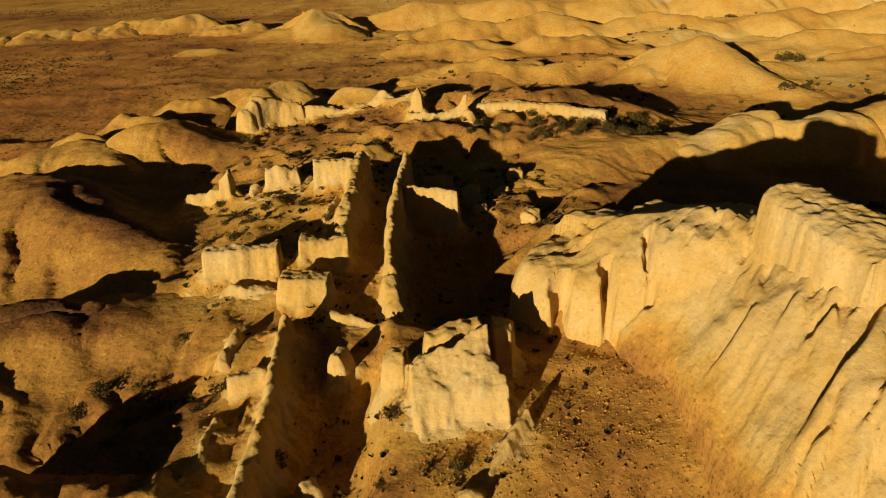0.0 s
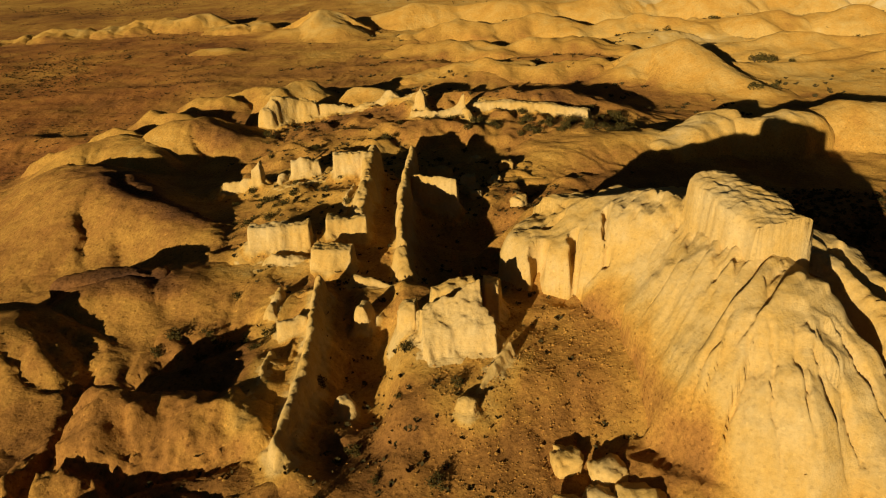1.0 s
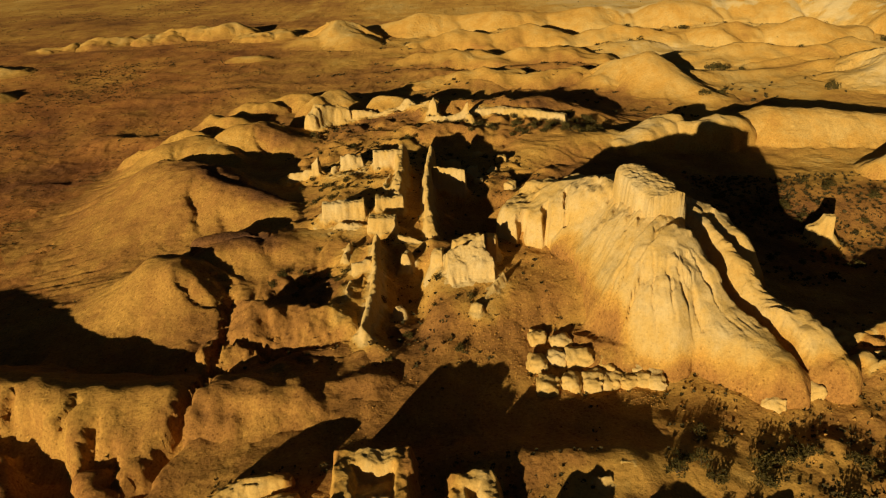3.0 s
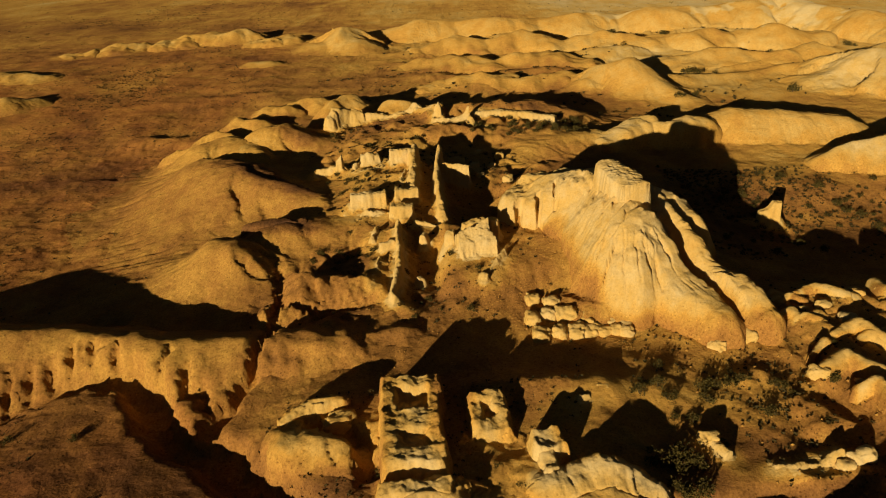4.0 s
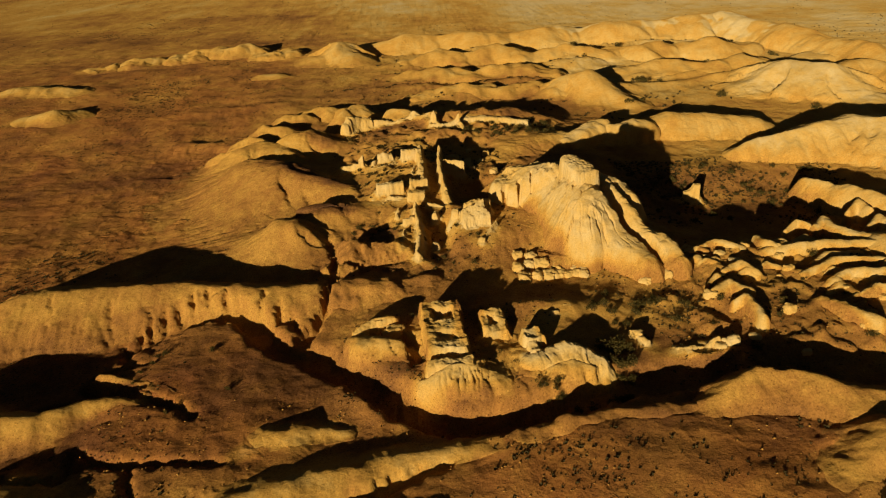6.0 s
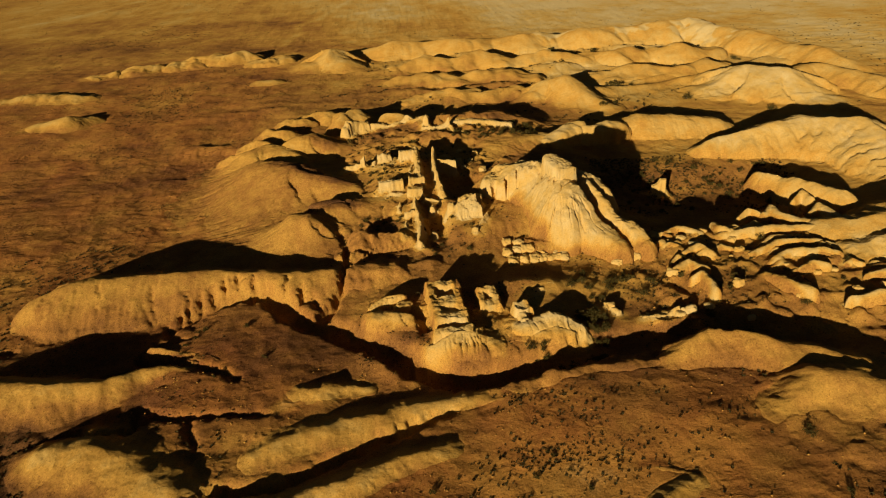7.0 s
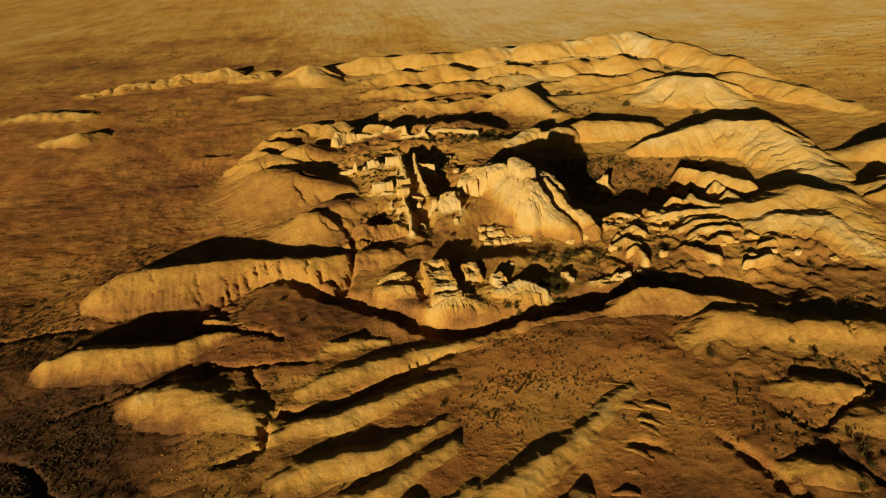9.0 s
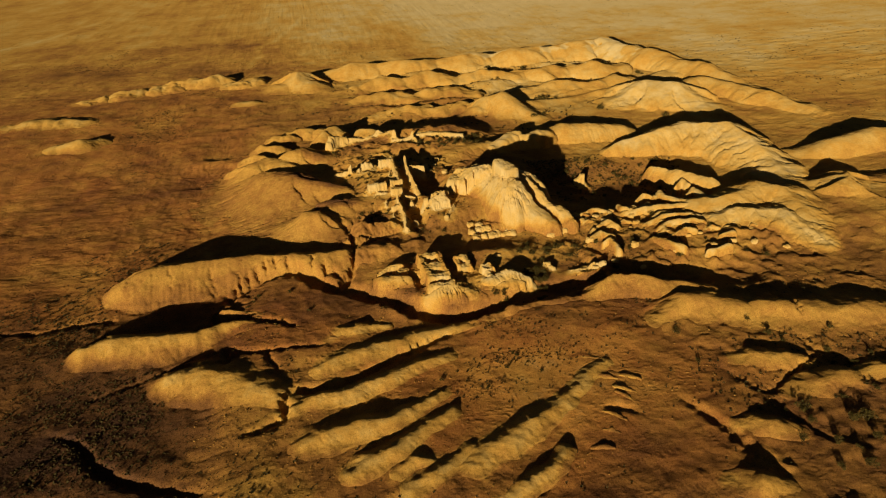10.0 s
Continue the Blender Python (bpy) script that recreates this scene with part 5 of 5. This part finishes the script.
# ---- shrubs ----
def shrub(x, y, size, seed):
    r = np.random.RandomState(seed)
    base = new("shrub")
    V, F = [], []
    for k in range(7):
        a, lean = r.uniform(0, 6.28), r.uniform(.3, .9)
        d = np.array([math.cos(a) * lean, math.sin(a) * lean, 1.0])
        side = np.array([-math.sin(a), math.cos(a), 0]) * .035
        n = len(V)
        V += [-side, side, d * .7 + side * .3, d * .7 - side * .3, np.array([0, 0, .05]), d * .7 + (0, 0, .03)]
        F += [[n, n + 1, n + 2, n + 3], [n, n + 4, n + 5, n + 3]]
    link_mesh("branches", np.array(V), np.array(F), TWIG, base, False)
    V, F = [], []
    lumps = [(r.uniform(-.55, .55), r.uniform(-.55, .55), r.uniform(.35, .8), r.uniform(.3, .5)) for k in range(7)]
    for k in range(330):
        cx, cy, cz, cr = lumps[r.randint(7)]
        d = r.normal(size=3)
        d /= np.linalg.norm(d)
        c = np.array([cx, cy, cz]) + d * cr * r.uniform(.5, 1.05)
        c[2] = max(c[2], .06)
        p, q = r.normal(size=3), r.normal(size=3)
        p, q = p / np.linalg.norm(p) * .11, q / np.linalg.norm(q) * .06
        n = len(V)
        V += [c - p, c + q, c + p, c - q]
        F.append([n, n + 1, n + 2, n + 3])
    link_mesh("foliage", np.array(V), np.array(F), LEAF, base, False)
    base.matrix_basis = pose(x, y, gz(x, y) - .05) @ Matrix.Scale(size, 4)
    return tagged(base, "low dusty green desert shrub growing on dry earth", "shrub", "desert shrubs")


PARENTS = [shrub(21 + 1.5 * k, 4.5 + .4 * k, 1.1, 70 + k) for k in range(4)]


def spread_shrubs(count, x0, x1, y0, y1, small, large):
    spots = [(rng.uniform(x0, x1), rng.uniform(y0, y1), rng.uniform(small, large)) for k in range(count)]
    for (x, y, sc), z in zip(spots, ground_z(np.array([p[0] for p in spots]), np.array([p[1] for p in spots]))):
        ob = copy_thing(PARENTS[rng.randrange(4)], pose(x, y, z - .05, 0, 0, rng.uniform(0, 360)))
        ob.scale = (sc, sc, sc * rng.uniform(.7, 1.0))


spread_shrubs(70, 36, 78, 38, 66, .4, 1.3)
spread_shrubs(16, 13, 32, -3, 8, .5, 1.2)
spread_shrubs(9, 13, 19, -11, -4, .9, 1.6)
spread_shrubs(20, 34, 76, -12, 20, .6, 1.2)
spread_shrubs(8, -12, 2, 18, 32, .4, .8)
spread_shrubs(28, -25, -10, 49, 64, .4, .9)
spread_shrubs(30, -26, 12, 70, 92, .5, 1.1)
spread_shrubs(26, 8, 30, 80, 87, .5, 1.3)
spread_shrubs(8, 20, 26, 89, 95, .6, 1.4)
spread_shrubs(14, -12, 2, -9, -2, .3, .7)
spread_shrubs(14, 3, 15, -14.8, -12.2, .5, 1.1)
spread_shrubs(10, -24, -14, 30, 40, .5, .9)
spread_shrubs(20, 34, 76, -70, -34, .5, 1.2)
spread_shrubs(8, -14, 12, -46, -34, .35, .7)
spread_shrubs(34, 40, 130, 90, 210, .8, 2.0)
spread_shrubs(10, -52, -36, -12, 4, .4, .8)
spread_shrubs(18, 40, 64, -78, -60, .8, 1.8)


# ---- scrub tufts and stones, too many to count ----
def tufts(name, label, category, spots, mat, leaves=6):
    V, F = [], []
    r = np.random.RandomState(3)
    for x, y, z, sc in spots:
        for k in range(leaves):
            a = r.uniform(0, 6.28)
            d = np.array([math.cos(a), math.sin(a), 0]) * sc
            side = np.array([-math.sin(a), math.cos(a), 0]) * sc * .55
            o = np.array([x, y, z - .03])
            up = np.array([0, 0, sc * r.uniform(.3, .75)])
            n = len(V)
            V += [o + d * .1 - side * .5, o + d * .1 + side * .5, o + d * .8 + up + side * .6, o + d * .8 + up - side * .6]
            F.append([n, n + 1, n + 2, n + 3])
    return tagged(link_mesh(name, np.array(V), np.array(F), mat, None, False), label, category, kind="stuff")


def sow(count, x0, x1, y0, y1, small, large, clump=0.0, seed=1, patch=False):
    r = np.random.RandomState(seed)
    x, y = r.uniform(x0, x1, count), r.uniform(y0, y1, count)
    keep = fbm(x, y, 22, 3, 77) + r.uniform(-.25, .25, count) > clump
    if patch:
        keep &= r.uniform(0, 1, count) < np.exp(-(2.2 * (x - (x0 + x1) / 2) / (x1 - x0)) ** 2 - (2.2 * (y - (y0 + y1) / 2) / (y1 - y0)) ** 2)
    x, y = x[keep], y[keep]
    return list(zip(x, y, ground_z(x, y), r.uniform(small, large, len(x))))


spots = sow(10000, -150, -45, -60, 190, .08, .28, 0.10, 1) + sow(5200, -96, -50, -66, 8, .07, .22, -.05, 2) + sow(1500, -40, 110, 100, 230, .3, .7, 0.05, 3) + sow(900, 15, 90, -74, 30, .12, .34, .05, 4)
spots += sow(900, -30, 24, 14, 100, .15, .4, .05, 5) + sow(700, -50, 15, -72, -14, .15, .35, .1, 6) + sow(9000, -300, 300, 200, 520, .15, .42, .14, 7)
spots += sow(1100, -215, -75, 250, 350, .2, .5, .0, 21, True) + sow(5000, 130, 300, 60, 230, .2, .5, .02, 22, True) + sow(3600, -112, -50, 84, 170, .12, .3, -.02, 23, True)
spots += sow(2600, -27, 12, 40, 96, .10, .34, -.05, 31) + sow(350, -14, 8, 14, 34, .08, .30, .05, 32) + sow(1500, -23, 16, -13, 5, .08, .26, -.15, 33) + sow(110, -8, 22, -44, -28, .08, .24, -.2, 34, True) + sow(100, -14, 4, -52, -40, .08, .24, .0, 44, True)
spots += sow(3200, 34, 82, 36, 68, .12, .45, -.05, 35) + sow(500, 12, 34, -12, 9, .10, .34, -.1, 36) + sow(1200, 32, 78, -62, -20, .10, .40, .05, 37) + sow(2200, 8, 80, -12, 24, .08, .30, .02, 38)
for k, (x0, x1, y0, y1, n) in enumerate(((-118, -82, -16, 22, 2600), (-96, -66, -50, -18, 2600), (-98, -66, 18, 46, 1400), (-170, -105, 260, 335, 1200), (-112, -64, 118, 220, 2200), (-60, -45, 60, 110, 500))):
    spots += sow(n, x0, x1, y0, y1, .14, .42, -.1, 50 + k, True)
for k, (x, y, w, h, n) in enumerate(((-2, -36.2, 7, 3, 260), (3, -34.4, 8, 3, 240), (10.4, -36, 6, 4, 200), (11.5, -24, 9, 3, 160), (6, -28.5, 6, 2.4, 120), (-6, -43, 7, 3, 160), (24, -31, 8, 4, 140), (2, -23.5, 6, 2, 90))):
    spots += sow(n, x - w, x + w, y - h, y + h, .08, .30, -9, 70 + k, True)
tufts("scrub", "scattered dry brown scrub tufts on the plain", "scrub", spots, STRAW)


def stones(spots):
    V, F = [], []
    r = np.random.RandomState(9)
    shape = np.array([(1, 0, 0), (0, 1, 0), (-1, 0, 0), (0, -1, 0), (0, 0, 1), (0, 0, -1)], float)
    for x, y, z, sc in spots:
        n = len(V)
        V += list(shape * r.uniform(.6, 1.2, (6, 1)) * sc * np.array([1, 1, .7]) + np.array([x, y, z + sc * .2]))
        F += [[n + a, n + b, n + c] for a, b, c in ((0, 1, 4), (1, 2, 4), (2, 3, 4), (3, 0, 4), (1, 0, 5), (2, 1, 5), (3, 2, 5), (0, 3, 5))]
    ob = link_mesh("stones", np.array(V), np.array(F), BRICK, None, False, soil=.5)
    return tagged(ob, "scattered small stones and clods of dry mudbrick", "stones", kind="stuff")


stones(sow(4200, -2, 16, 11, 35, .03, .10, -.6, 11) + sow(120, 0, 15, 13, 34, .1, .2, -.2, 15) + sow(1500, -20, 30, 8, 60, .04, .15, -.2, 12) + sow(1500, -60, 10, -70, -10, .06, .2, -.2, 13) + sow(1000, 20, 80, -60, 20, .06, .25, -.2, 14))
